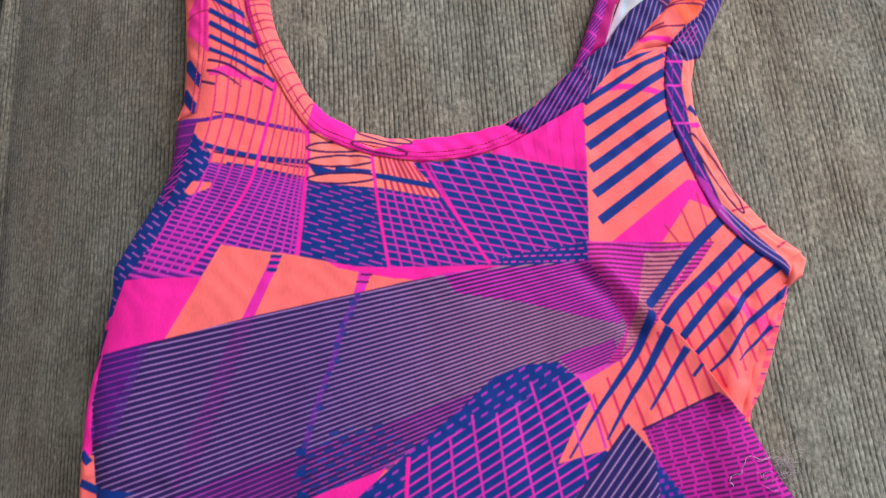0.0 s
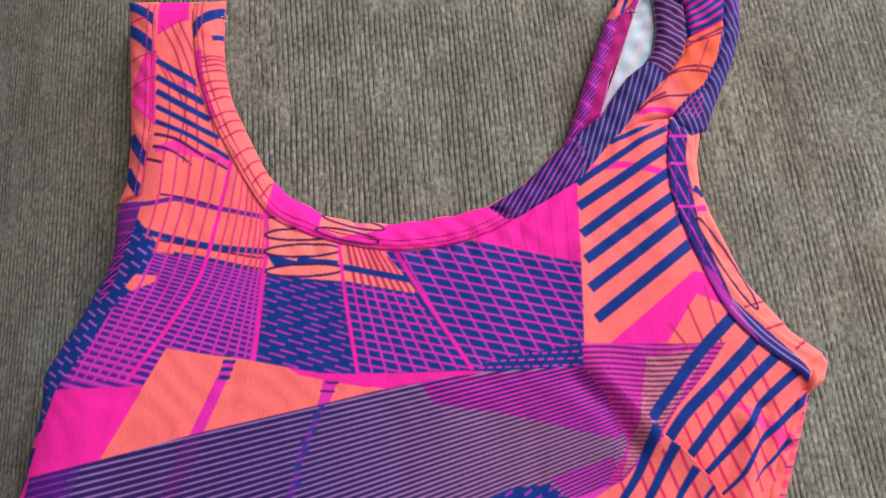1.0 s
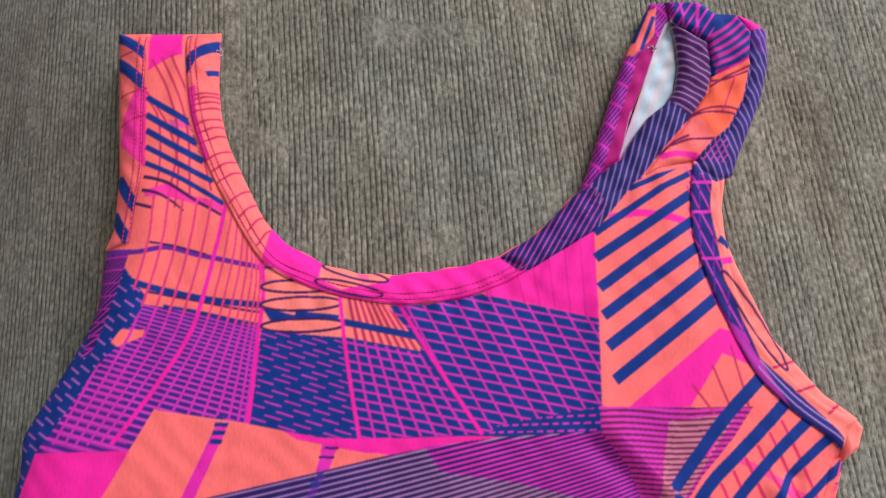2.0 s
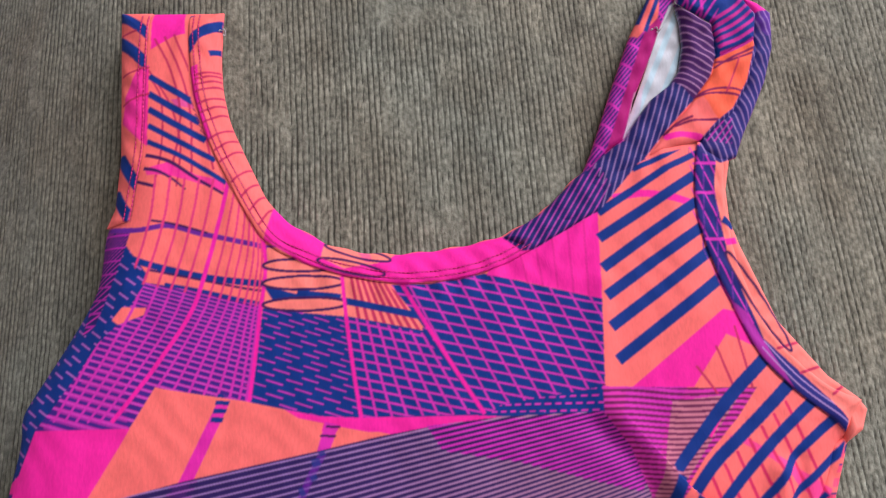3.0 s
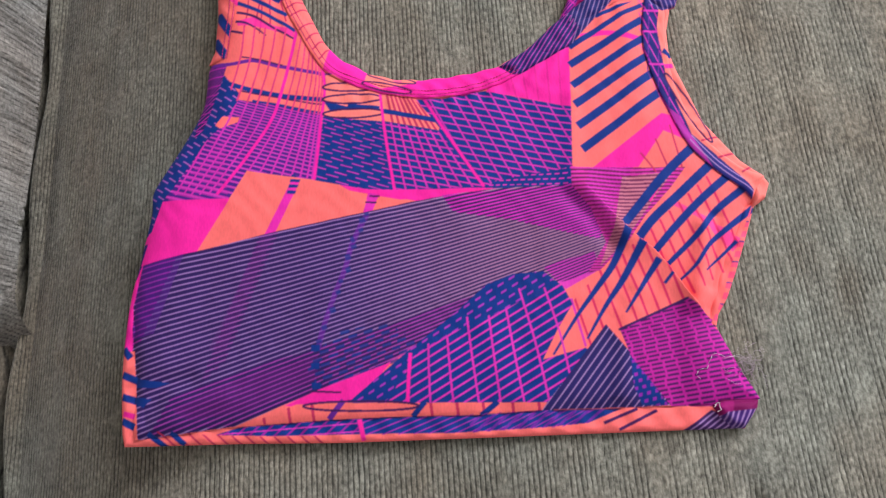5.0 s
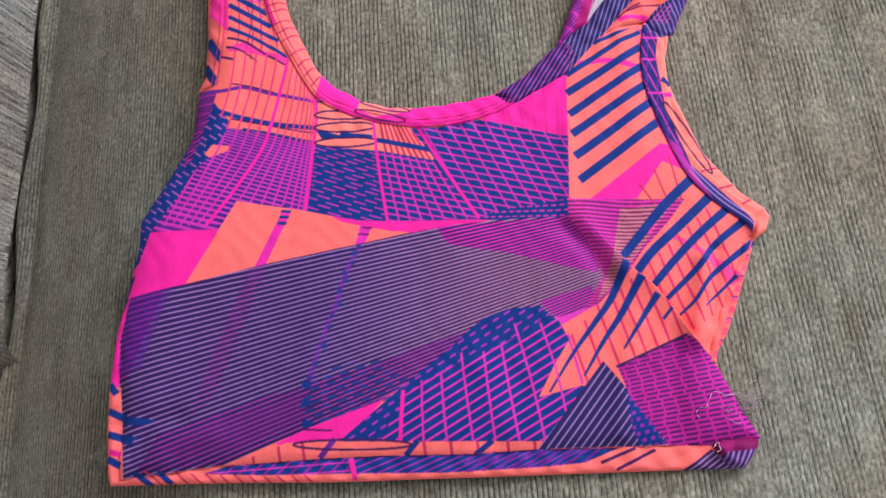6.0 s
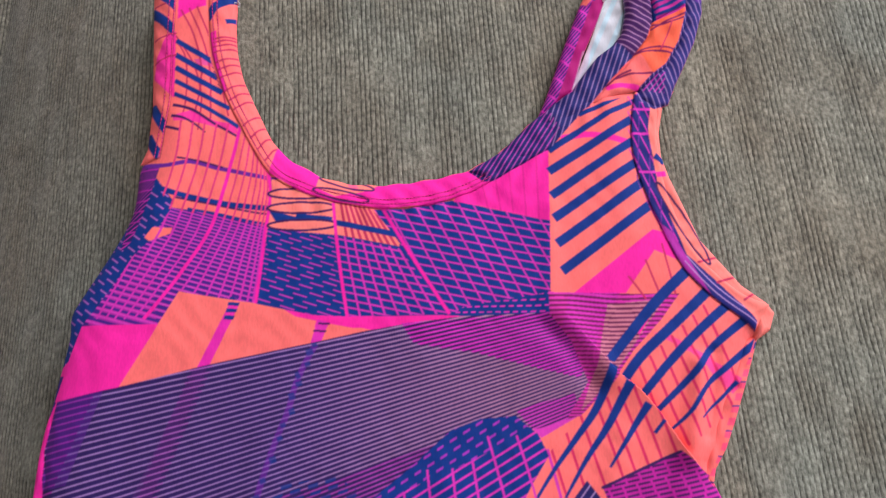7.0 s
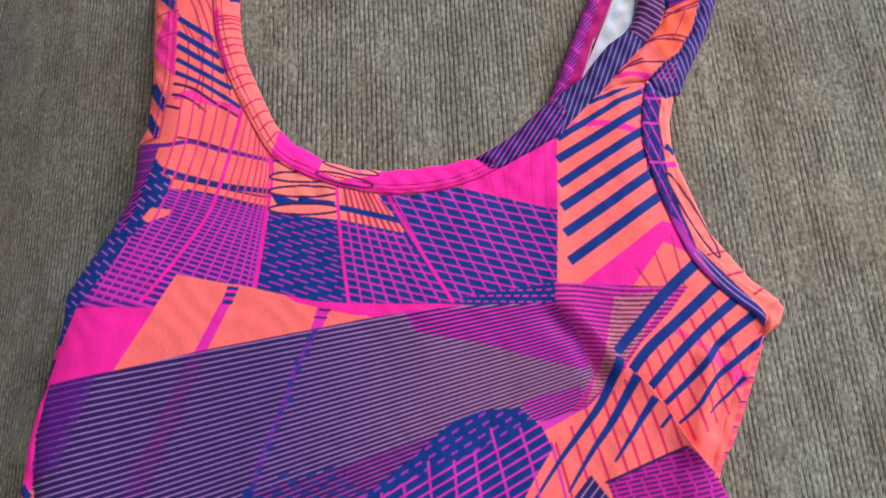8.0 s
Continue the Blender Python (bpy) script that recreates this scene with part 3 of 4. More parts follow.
stripe = [(39.4, 149.1), (47.6, 142.0), (52.8, 142.6), (83.7, 160.1), (102.5, 181.6), (108.3, 184.3), (120.1, 196.8), (132.1, 209.3), (142.9, 222.0), (146.4, 234.2), (144.9, 251.7), (127.5, 263.8), (129.2, 252.8), (129.2, 240.7), (126.3, 227.8), (121.0, 220.9), (112.5, 214.5), (105.0, 205.2), (96.6, 194.1), (91.2, 190.3), (74.4, 176.7), (57.7, 160.3)]
poly(stripe, (0.014, 0.018, 0.14))
bars([(33.9, 139.3), (60.4, 184.3), (110.5, 182.7), (80.8, 137.8)], 17, 0.18, (0.62, 0.08, 0.50), [(39.4, 149.1), (47.6, 142.0), (52.8, 142.6), (83.7, 160.1), (89.7, 169.6), (82.8, 183.6), (74.4, 176.7), (57.7, 160.3)])
bars([(72.7, 151.3), (98.1, 225.8), (146.9, 224.3), (119.3, 149.8)], 17, 0.15, LILAC, [(83.7, 160.1), (102.5, 181.6), (108.3, 184.3), (120.1, 196.8), (132.2, 210.7), (122.5, 222.6), (112.5, 214.5), (105.0, 205.2), (96.6, 194.1), (91.2, 190.3), (81.4, 182.2), (86.9, 168.3)])
top = [(132.2, 210.7), (142.9, 222.0), (146.4, 234.2), (144.9, 251.7), (127.5, 263.8), (129.2, 252.8), (129.2, 240.7), (126.3, 227.8), (122.5, 222.6)]
poly(top, (0.06, 0.012, 0.11))
bars([(127.3, 273.7), (149.5, 257.6), (144.3, 210.3), (122.8, 225.5)], 13, 0.17, (0.50, 0.24, 0.46), top)

# outer arm band of the left strap
armband = [(-138.6, 264.9), (-123.3, 264.8), (-123.2, 231.5), (-122.1, 191.3), (-124.5, 172.0), (-126.5, 159.8), (-138.0, 157.8), (-134.7, 166.8), (-133.8, 191.6)]
poly(armband, CORAL)
poly([(-126.9, 232.7), (-121.9, 235.4), (-120.3, 194.9), (-125.9, 199.8), (-133.2, 207.0), (-132.3, 219.8)], PINK, 0.9)
for pts, w0 in (([(-138.6, 262.6), (-130.0, 257.0), (-120.8, 248.9)], 5.0), ([(-138.3, 249.4), (-129.2, 242.0), (-120.0, 232.3)], 5.4), ([(-132.5, 190.0), (-126.5, 180.7), (-119.5, 172.1)], 5.4), ([(-134.1, 173.1), (-129.8, 166.4), (-125.1, 160.4)], 5.4)):
    stroke(pts, w0, NAVY, armband)
for a, b in (((-136.2, 251.8), (-128.9, 252.8)), ((-134.3, 230.6), (-121.9, 234.0)), ((-133.5, 216.1), (-121.2, 220.9))):
    stroke([a, b], 1.0, ROSE)

# right arm band
ARM_IN = [(130.6, 192.7), (126.9, 173.9), (126.5, 155.0), (130.4, 137.6), (137.0, 117.9), (147.0, 94.4), (159.6, 79.3), (172.5, 68.4), (180.8, 60.8)]
ARM_OUT = [(143.4, 187.3), (140.4, 169.2), (141.0, 152.8), (142.6, 137.2), (146.6, 122.1), (153.1, 105.2), (163.0, 92.2), (176.5, 79.9), (189.0, 74.1)]
arm = [*smooth(ARM_OUT, 5), *smooth(ARM_IN, 5)[::-1]]
poly(arm, (0.016, 0.018, 0.17))
bars([(114.5, 182.6), (143.6, 112.6), (176.5, 111.6), (148.8, 181.5)], 7, 0.14, MAGENTA, [(126.3, 194.8), (144.9, 194.3), (141.7, 141.2), (148.0, 107.4), (140.4, 107.7), (124.4, 149.7)])
bars([(126.4, 196.2), (118.3, 113.4), (143.6, 112.6), (153.1, 195.4)], 4, 0.10, VIOLET, [(126.3, 194.8), (144.9, 194.3), (141.7, 141.2), (148.0, 107.4), (140.4, 107.7), (124.4, 149.7)])
for y in (305, 357, 436):
    stroke([(127.6, 180.8) if y == 305 else (126.9, 166.6) if y == 357 else (129.2, 145.3), (141.3, 180.9) if y == 305 else (140.9, 167.2) if y == 357 else (143.4, 145.4)], 1.3, MAGENTA)
poly([(137.0, 117.9), (143.6, 112.6), (153.7, 92.2), (160.1, 79.2), (147.0, 94.4)], MAGENTA, 0.6)
for k in (0.25, 0.5, 0.75):
    q = [tuple(np.array(a) * k + np.array(b) * (1 - k)) for a, b in zip(ARM_IN[5:], ARM_OUT[5:])]
    stroke(q, 0.55, LILAC)

for line, offs in ((NECK_IN[:12], (2.2, 4.8)), ([(-123.3, 261.6), (-122.7, 229.6), (-121.9, 195.5), (-123.5, 176.2), (-125.1, 159.6)], (-0.5, -3.5))):
    q = smooth(line, 8)
    t = np.gradient(q, axis=0)
    t /= np.linalg.norm(t, axis=1)[:, None]
    for o in offs:
        stroke(list(q + o * np.stack([-t[:, 1], t[:, 0]], 1)), 0.75, MAROON, alpha=0.5, curve=False)

# the layer under the front: flank, arm and hem edges of the back
poly([(-168.7, 34.8), (-173.3, 8.3), (-170.9, -32.4), (-176.9, -32.3), (-178.6, -10.5), (-174.5, 21.2)], PINK)
poly([(-178.4, -16.8), (-170.5, -17.0), (-164.5, -69.1), (-175.6, -68.9)], CORAL)
for pts in ([(-177.2, -15.3), (-172.7, -20.7)], [(-176.8, -29.8), (-162.5, -35.7)], [(-175.8, -42.0), (-161.8, -46.3)], [(-175.4, -55.0), (-167.4, -58.7)]):
    stroke(pts, 4.0, NAVY)
poly([(-167.1, -32.5), (-156.3, -34.0), (-148.1, -35.1), (-156.1, -37.7), (-168.0, -37.4)], NAVY)
poly([(-167.7, -42.2), (-158.2, -43.7), (-161.7, -47.2), (-167.3, -47.7)], NAVY)
stroke([(-174.5, -51.1), (-167.5, -53.1)], 3.0, PINK)
under = [(-166.8, -65.7), (-146.7, -63.7), (-109.6, -59.5), (-60.2, -57.0), (-23.2, -56.0), (19.6, -56.1), (56.3, -54.3), (122.9, -53.7), (147.6, -54.3), (163.5, -67.0), (127.7, -67.7), (37.4, -68.9), (-53.9, -71.0), (-168.0, -70.4)]
poly(under, CORAL)
hv = [(-122.5, -63.6), (-109.6, -59.8), (-60.2, -57.0), (-23.2, -56.0), (19.6, -56.1), (56.3, -54.3), (98.7, -54.3), (80.1, -61.6), (55.8, -63.4), (7.2, -65.3), (-41.7, -64.8), (-90.9, -64.9)]
poly(hv, NAVY)
bars([(-120.4, -66.0), (-99.7, -46.2), (10.7, -48.8), (-10.9, -68.3)], 16, 0.20, (0.30, 0.012, 0.30), [(-121.1, -63.6), (-108.4, -59.7), (-59.5, -57.0), (-41.1, -56.5), (-41.1, -64.8), (-89.9, -64.9)])
bars([(-120.7, -59.2), (-35.0, -53.7), (-35.1, -66.9), (-120.2, -71.0)], 3, 0.14, MAGENTA, [(-121.1, -63.6), (-108.4, -59.7), (-59.5, -57.0), (-41.1, -56.5), (-41.1, -64.8), (-89.9, -64.9)])
bars([(-41.1, -65.4), (26.2, -40.2), (25.3, -66.8), (-41.1, -97.0)], 9, 0.16, (0.40, 0.02, 0.40), [(-41.1, -57.1), (55.9, -54.3), (86.0, -54.7), (67.4, -63.4), (7.3, -65.2), (-41.1, -65.4)])
bars([(16.3, -66.6), (31.8, -53.7), (95.0, -53.7), (79.2, -66.5)], 9, 0.3, VIOLET, [(16.6, -56.6), (95.0, -54.3), (79.5, -61.6), (16.3, -65.4)])
fan([(-160.7, -61.3), (-150.9, -70.3)], [(-65.5, -60.4), (-56.3, -69.4)], 12, 1.0, ROSE, [(-168, -60), (-122.5, -63.6), (-90, -65.2), (-41, -65.2), (-41, -71.5), (-168, -71.5)])
for a, b in (((-159.1, -62.2), (-149.3, -70.3)), ((-146.8, -61.9), (-139.3, -68.5))):
    stroke([a, b], 3.2, NAVY)
stroke([(-43.6, -57.1), (-41.1, -68.3)], 2.6, PINK)
for a, b in (((106.9, -54.6), (88.4, -61.8)), ((117.3, -55.7), (96.5, -65.5))):
    stroke([a, b], 1.7, INK)
poly([(146.2, -56.1), (162.5, -64.0), (162.0, -68.1), (130.3, -66.8)], PLUM)
bars([(128.1, -67.6), (146.3, -54.9), (169.4, -55.4), (153.2, -68.2)], 6, 0.3, LILAC, [(146.1, -56.7), (162.5, -64.0), (162.0, -68.1), (131.2, -66.8)])
rim_r = [(153.0, 193.5), (145.6, 183.0), (142.5, 169.2), (142.6, 155.5), (145.9, 143.3), (158.7, 108.9), (177.2, 84.8), (188.5, 75.8), (192.2, 70.3), (188.9, 61.4), (180.0, 55.4), (182.0, 66.0), (174.6, 75.0), (150.0, 101.0), (138.6, 136.0), (135.8, 169.3), (138.9, 187.3)]
poly(rim_r, SALMON)
for a, b in (((155.5, 96.6), (166.0, 99.3)), ((164.2, 86.0), (173.3, 88.6)), ((176.7, 76.8), (182.1, 80.0))):
    stroke([a, b], 1.2, ROSE)
side_r = [(183.6, 60.0), (175.4, 37.8), (167.9, 18.6), (161.7, 4.4), (155.8, -4.9), (153.7, -13.2), (148.5, -9.3), (153.2, 6.2), (159.9, 25.2), (168.5, 41.3), (174.9, 56.0)]
edge_r = [(180.8, 57.5), (175.4, 37.8), (167.9, 18.6), (161.7, 4.4), (155.8, -4.9), (153.7, -13.2), (151.0, -9.4), (158.3, 4.5), (165.3, 23.5), (172.8, 40.5)]
poly(edge_r, (0.96, 0.085, 0.20))
bars([(182.4, 56.3), (169.6, 55.0), (142.4, -12.8), (154.4, -14.6)], 12, 0.4, CORAL, edge_r)
bars([(182.4, 56.3), (169.6, 55.0), (142.4, -12.8), (154.4, -14.6)], 6, 0.06, NAVY, edge_r, 0.3)
ring((149.7, 117.5), 25, 3.0, -62, 1.1, INK)
stroke([(138.0, 154.6), (143.3, 151.2)], 3.5, NAVY)
stroke([(138.1, 143.9), (143.4, 144.8)], 3.0, PINK)

# raised strap on the right: outer coral band, twisted top, back band, lining
coralband = [(106.7, 184.5), (117.1, 196.5), (129.1, 209.5), (139.4, 223.1), (143.1, 232.7), (151.9, 237.7), (162.1, 242.8), (163.0, 236.2), (156.7, 219.7), (148.3, 205.5), (138.3, 197.3), (132.2, 192.1), (120.4, 189.1)]
poly(coralband, (0.93, 0.13, 0.07))
poly([(105.3, 183.4), (117.2, 197.6), (129.2, 210.4), (134.8, 213.1), (141.5, 200.0), (132.0, 190.4)], CORAL)
for pts in ([(142.0, 227.4), (149.6, 231.9), (161.5, 237.4)], [(142.9, 230.3), (149.5, 230.7), (161.2, 235.1)], [(132.2, 213.7), (141.5, 216.9), (154.0, 215.4)], [(132.1, 213.2), (141.2, 214.6), (152.4, 213.1)],
            [(120.8, 198.7), (129.1, 201.2), (140.4, 201.5)], [(115.6, 194.9), (122.0, 200.3), (128.7, 203.0)]):
    stroke(pts, 1.1, MAROON)
stroke([(153.8, 232.9), (150.4, 224.2), (145.9, 215.1)], 0.8, ROSE)
stroke([(115.5, 193.2), (123.6, 194.6), (132.7, 192.7)], 3.0, PINK)
twist = [(125.0, 272.5), (140.9, 272.0), (148.6, 265.6), (158.8, 264.7), (164.9, 255.1), (162.5, 241.6), (152.4, 237.1), (143.1, 232.1), (143.7, 251.2), (127.4, 262.6)]
poly(twist, NAVY)
knot = [(143.5, 251.2), (149.8, 263.8), (158.9, 265.3), (164.9, 255.1), (162.5, 241.0), (143.0, 231.5)]
for k in range(6):
    a, b = np.array((142.4, 251.2)) + k * np.array((0.6, -3.4)), np.array((161.7, 265.9)) + k * np.array((1.6, -3.6))
    stroke([a, (a + b) / 2 + np.array((0.5, -1.4)), b], 1.9, (0.52, 0.02, 0.28), knot, end=1.1)
bars([(125.0, 267.0), (131.5, 276.0), (152.8, 266.1), (146.3, 257.1)], 6, 0.22, MAGENTA, [(125.0, 272.5), (140.9, 272.0), (149.8, 263.8), (143.5, 251.2), (127.4, 262.6)])
bars([(125.6, 273.1), (127.4, 262.6), (145.7, 251.1), (149.8, 263.8)], 3, 0.16, MAGENTA, [(125.0, 272.5), (140.9, 272.0), (149.8, 263.8), (143.5, 251.2), (127.4, 262.6)])
outer = [(158.3, 266.5), (166.8, 262.6), (173.1, 256.9), (171.7, 238.8), (166.0, 221.3), (158.8, 206.4), (152.5, 194.1), (148.4, 184.1), (140.1, 181.0), (130.5, 186.4), (132.6, 193.0), (139.2, 200.2), (148.3, 207.3), (156.4, 221.0), (161.8, 239.1), (163.5, 254.1)]
poly(outer, (0.025, 0.022, 0.17))
poly([(164.7, 257.2), (174.5, 257.5), (173.5, 244.8), (168.7, 243.7), (164.6, 249.3)], (0.09, 0.022, 0.26))
bars([(126.9, 225.4), (143.5, 173.7), (182.5, 212.1), (166.8, 263.2)], 17, 0.16, LILAC, outer)
poly([(158.3, 267.2), (166.8, 263.2), (171.8, 258.2), (164.3, 255.9)], PINK)
bars([(130.3, 191.4), (143.9, 206.0), (149.8, 198.7), (138.9, 185.0)], 4, 0.2, MAGENTA, [(132.4, 191.9), (140.7, 201.3), (147.8, 202.2), (145.9, 189.8)])
backband = [(118.7, 273.9), (129.0, 273.6), (128.0, 263.2), (120.8, 251.3), (103.9, 214.0), (98.2, 193.7), (91.2, 189.5), (76.5, 176.6), (81.8, 187.8), (95.1, 223.0), (104.4, 246.3)]
poly(backband, (0.05, 0.02, 0.20))
bars([(73.9, 170.1), (88.3, 186.2), (138.0, 285.2), (122.3, 267.0)], 18, 0.38, MAGENTA, backband)
bars([(75.1, 186.6), (87.4, 175.2), (130.0, 260.7), (117.2, 273.4)], 9, 0.12, MAGENTA, backband)
poly([(120.9, 251.9), (103.9, 214.0), (96.8, 193.8), (88.4, 187.6), (98.5, 214.2), (109.6, 243.2), (115.9, 258.1)], (0.40, 0.008, 0.16))
poly([(104.4, 246.3), (113.9, 267.3), (121.1, 270.2), (118.4, 255.0), (107.8, 244.7)], CORAL)
for a, b in (((108.5, 252.2), (116.3, 268.8)), ((111.6, 247.6), (119.3, 265.6))):
    stroke([a, b], 2.0, NAVY)
lining = [(127.5, 263.8), (129.2, 252.8), (129.2, 240.7), (126.3, 227.8), (121.0, 220.9), (112.5, 214.5), (105.0, 205.2), (97.1, 194.1), (102.7, 208.8), (108.2, 222.1), (114.5, 237.6), (118.9, 249.5), (124.5, 261.3)]
poly(lining, WHITE)
bars([(99.3, 213.0), (123.2, 266.3), (144.4, 253.3), (119.9, 200.8)], 3, 0.34, (0.45, 0.68, 0.78), lining, 0.2, 0.7)
poly([(106.6, 207.6), (96.8, 192.6), (104.1, 216.9), (110.0, 222.5)], (0.72, 0.45, 0.62), 0.5)
flap = [(146.4, -53.7), (152.1, -50.9), (172.0, -50.8), (170.9, -55.5), (162.8, -66.3), (156.4, -65.6), (149.7, -59.4)]
poly(flap, (0.19, 0.006, 0.09))
poly([(149.5, -52.6), (157.9, -51.7), (156.0, -58.6), (151.1, -59.7)], (0.30, 0.009, 0.14))
curl = [(153.7, -57.4), (169.3, -56.0), (162.8, -66.3), (156.4, -65.6), (149.9, -59.7)]
poly(curl, (0.05, 0.016, 0.16))
bars([(150.4, -66.7), (154.7, -53.6), (172.5, -54.0), (165.1, -67.0)], 6, 0.3, LILAC, curl)

# soften the dye edges a little
for axis in (0, 1):
    dye[:] = (np.roll(dye, 1, axis) + 2 * dye + np.roll(dye, -1, axis)) / 4


def dyed(x, y):
    u, v = np.clip((x * 1000 - X0) / STEP, 0, W - 2), np.clip((y * 1000 - Y0) / STEP, 0, H - 2)
    i, j = u.astype(int), v.astype(int)
    a, b = (u - i)[:, None], (v - j)[:, None]
    return (dye[j, i] * (1 - a) + dye[j, i + 1] * a) * (1 - b) + (dye[j + 1, i] * (1 - a) + dye[j + 1, i + 1] * a) * b


# ---- shapes ----
def distance(x, y, line, closed=True):
    # least distance to a polyline, and the nearest place on it; metres
    q = np.asarray(line, float) / 1000
    best = np.full(x.shape, 1e9)
    nx, ny = np.zeros_like(x), np.zeros_like(x)
    ends = np.roll(q, -1, 0) if closed else q[1:]
    for a, b in zip(q, ends):
        d = b - a
        t = np.clip(((x - a[0]) * d[0] + (y - a[1]) * d[1]) / max(d @ d, 1e-12), 0, 1)
        px, py = a[0] + t * d[0], a[1] + t * d[1]
        e = np.hypot(x - px, y - py)
        m = e < best
        best[m], nx[m], ny[m] = e[m], px[m], py[m]
    return best, nx, ny


def sheet(name, verts, quads, mat, parent, label="", colours=None, layer="dye"):
    me = bpy.data.meshes.new(name)
    me.vertices.add(len(verts))
    me.vertices.foreach_set("co", verts.astype(np.float32).ravel())
    me.loops.add(quads.size)
    me.loops.foreach_set("vertex_index", quads.astype(np.int32).ravel())
    me.polygons.add(len(quads))
    me.polygons.foreach_set("loop_start", np.arange(0, quads.size, 4, dtype=np.int32))
    me.polygons.foreach_set("use_smooth", np.ones(len(quads), bool))
    me.update(calc_edges=True)
    if colours is not None:
        at = me.color_attributes.new(layer, "FLOAT_COLOR", "POINT")
        at.data.foreach_set("color", np.hstack([colours, np.ones((len(colours), 1))]).astype(np.float32).ravel())
    me.materials.append(mat)
    ob = new(name, me)
    if parent:
        ob.parent = parent
    if label:
        tagged(ob, label)
    return ob


def cloth(name, outline, height, parent, label="", pitch=0.42, tint=None):
    # a piece of cloth over a plan outline; its rim follows the outline, its height comes from height(x, y, rim distance)
    q = np.asarray(outline, float) / 1000
    p = pitch / 1000
    lo, hi = q.min(0) - p, q.max(0) + 2 * p
    xs, ys = np.arange(lo[0], hi[0], p), np.arange(lo[1], hi[1], p)
    ins = inside(xs[None, :], ys[:, None], q)
    cell = ins[:-1, :-1] | ins[1:, :-1] | ins[:-1, 1:] | ins[1:, 1:]
    used = np.zeros_like(ins)
    for a in (0, 1):
        for b in (0, 1):
            used[a : a + cell.shape[0], b : b + cell.shape[1]] |= cell
    idx = np.full(ins.shape, -1)
    idx[used] = np.arange(used.sum())
    gyy, gxx = np.meshgrid(ys, xs, indexing="ij")
    x, y, keep = gxx[used], gyy[used], ins[used]
    d, nx, ny = distance(x, y, outline)
    x, y, d = np.where(keep, x, nx), np.where(keep, y, ny), np.where(keep, d, 0.0)
    z = height(x, y, d)
    j, i = np.nonzero(cell)
    quads = np.stack([idx[j, i], idx[j, i + 1], idx[j + 1, i + 1], idx[j + 1, i]], 1)
    col = dyed(x, y) if tint is None else np.tile(np.array(tint), (len(x), 1))
    return sheet(name, np.stack([x, y, z], 1), quads, KNIT, parent, label, col)


# soft folds of the front: centre line, height in mm, half width in mm
FOLDS = [
    ([(75.1, 66.4), (88.6, 52.6), (98.5, 35.9)], -2.2, 5.0), ([(86.6, 71.1), (101.3, 52.2), (108.2, 38.9)], 2.0, 6.0),
    ([(82.1, 128.7), (79.4, 73.0)], 1.2, 5.0), ([(-161.2, -53.8), (-149.9, -36.0), (-137.6, -33.2)], -2.0, 5.0),
    ([(-154.4, -62.9), (-139.9, -48.3), (-115.3, -42.9)], 1.6, 6.0), ([(27.3, -9.7), (38.1, -46.5)], 1.0, 8.0),
    ([(48.4, -22.6), (31.8, -52.3)], -1.0, 7.0), ([(112.2, 9.9), (104.3, -11.8), (98.5, -47.9)], 1.6, 7.0),
    ([(129.8, -0.0), (128.4, -48.6)], -1.2, 7.0), ([(151.2, 44.1), (144.2, 2.7)], 3.6, 6.0),
    ([(159.0, 50.4), (153.2, 11.9)], -2.2, 4.0), ([(-117.0, 181.5), (-118.8, 141.5), (-130.8, 111.2)], 1.2, 8.0),
    ([(-162.3, 70.8), (-141.6, 86.9), (-115.8, 110.7)], -0.8, 9.0), ([(-142.4, 53.2), (-149.5, 7.7), (-154.1, -20.5)], 1.2, 12.0),
    ([(-54.2, 40.6), (-66.1, -22.7)], 0.9, 16.0), ([(-5.9, 49.0), (-3.5, 3.6)], -0.9, 14.0),
    ([(114.5, 182.6), (116.7, 149.9), (120.8, 113.3)], 1.2, 8.0), ([(46.0, 136.3), (59.5, 105.2)], -0.6, 12.0),
]
HEM_Y = (-22.9, -56.0)[1] / 1000
TUCK = [(110.9, 41.4), (120.4, 33.6), (128.3, 23.7), (134.2, 14.3), (140.1, 4.4)]


def lying(x, y, d):
    z = 0.0012 + 0.0062 * (1 - np.exp(-d / 0.006))
    z = z + 0.0026 * np.clip((HEM_Y + 0.016 - y) / 0.014, 0, 1) * np.exp(-d / 0.006)
    # the bound armhole rests on the back layer
    e, _, _ = distance(x, y, ARM_OUT, False)
    z = z + 0.0036 * np.exp(-d / 0.006) * np.exp(-((e / 0.005) ** 2))
    soft = np.minimum(d / 0.006, 1)
    for line, h, w in FOLDS:
        e, _, _ = distance(x, y, line, False)
        z = z + soft * h / 1000 * np.exp(-((e * 1000 / w) ** 2))
    e, nx, ny = distance(x, y, TUCK, False)
    over = (x - nx) + 0.8 * (y - ny) < 0
    z = z + np.where(over, 0.0038 * np.exp(-e / 0.012), -0.0012 * np.exp(-e / 0.003)) * soft
    e, _, _ = distance(x, y, NECK_EDGE[::4], False)
    z = z + 0.0004 * np.exp(-(((e - 0.017) / 0.006) ** 2)) * np.sin(x * 520 + 2 * np.sin(y * 60)) * soft
    wob = np.sin(x * 310 + 3 * np.sin(y * 95)) * np.sin(y * 240 + 2 * np.sin(x * 120))
    return z + soft * 0.00022 * wob


def front_height(x, y):
    d, _, _ = distance(x, y, FRONT)
    d = np.where(inside(x, y, np.asarray(FRONT) / 1000), d, 0)
    return lying(x, y, d)


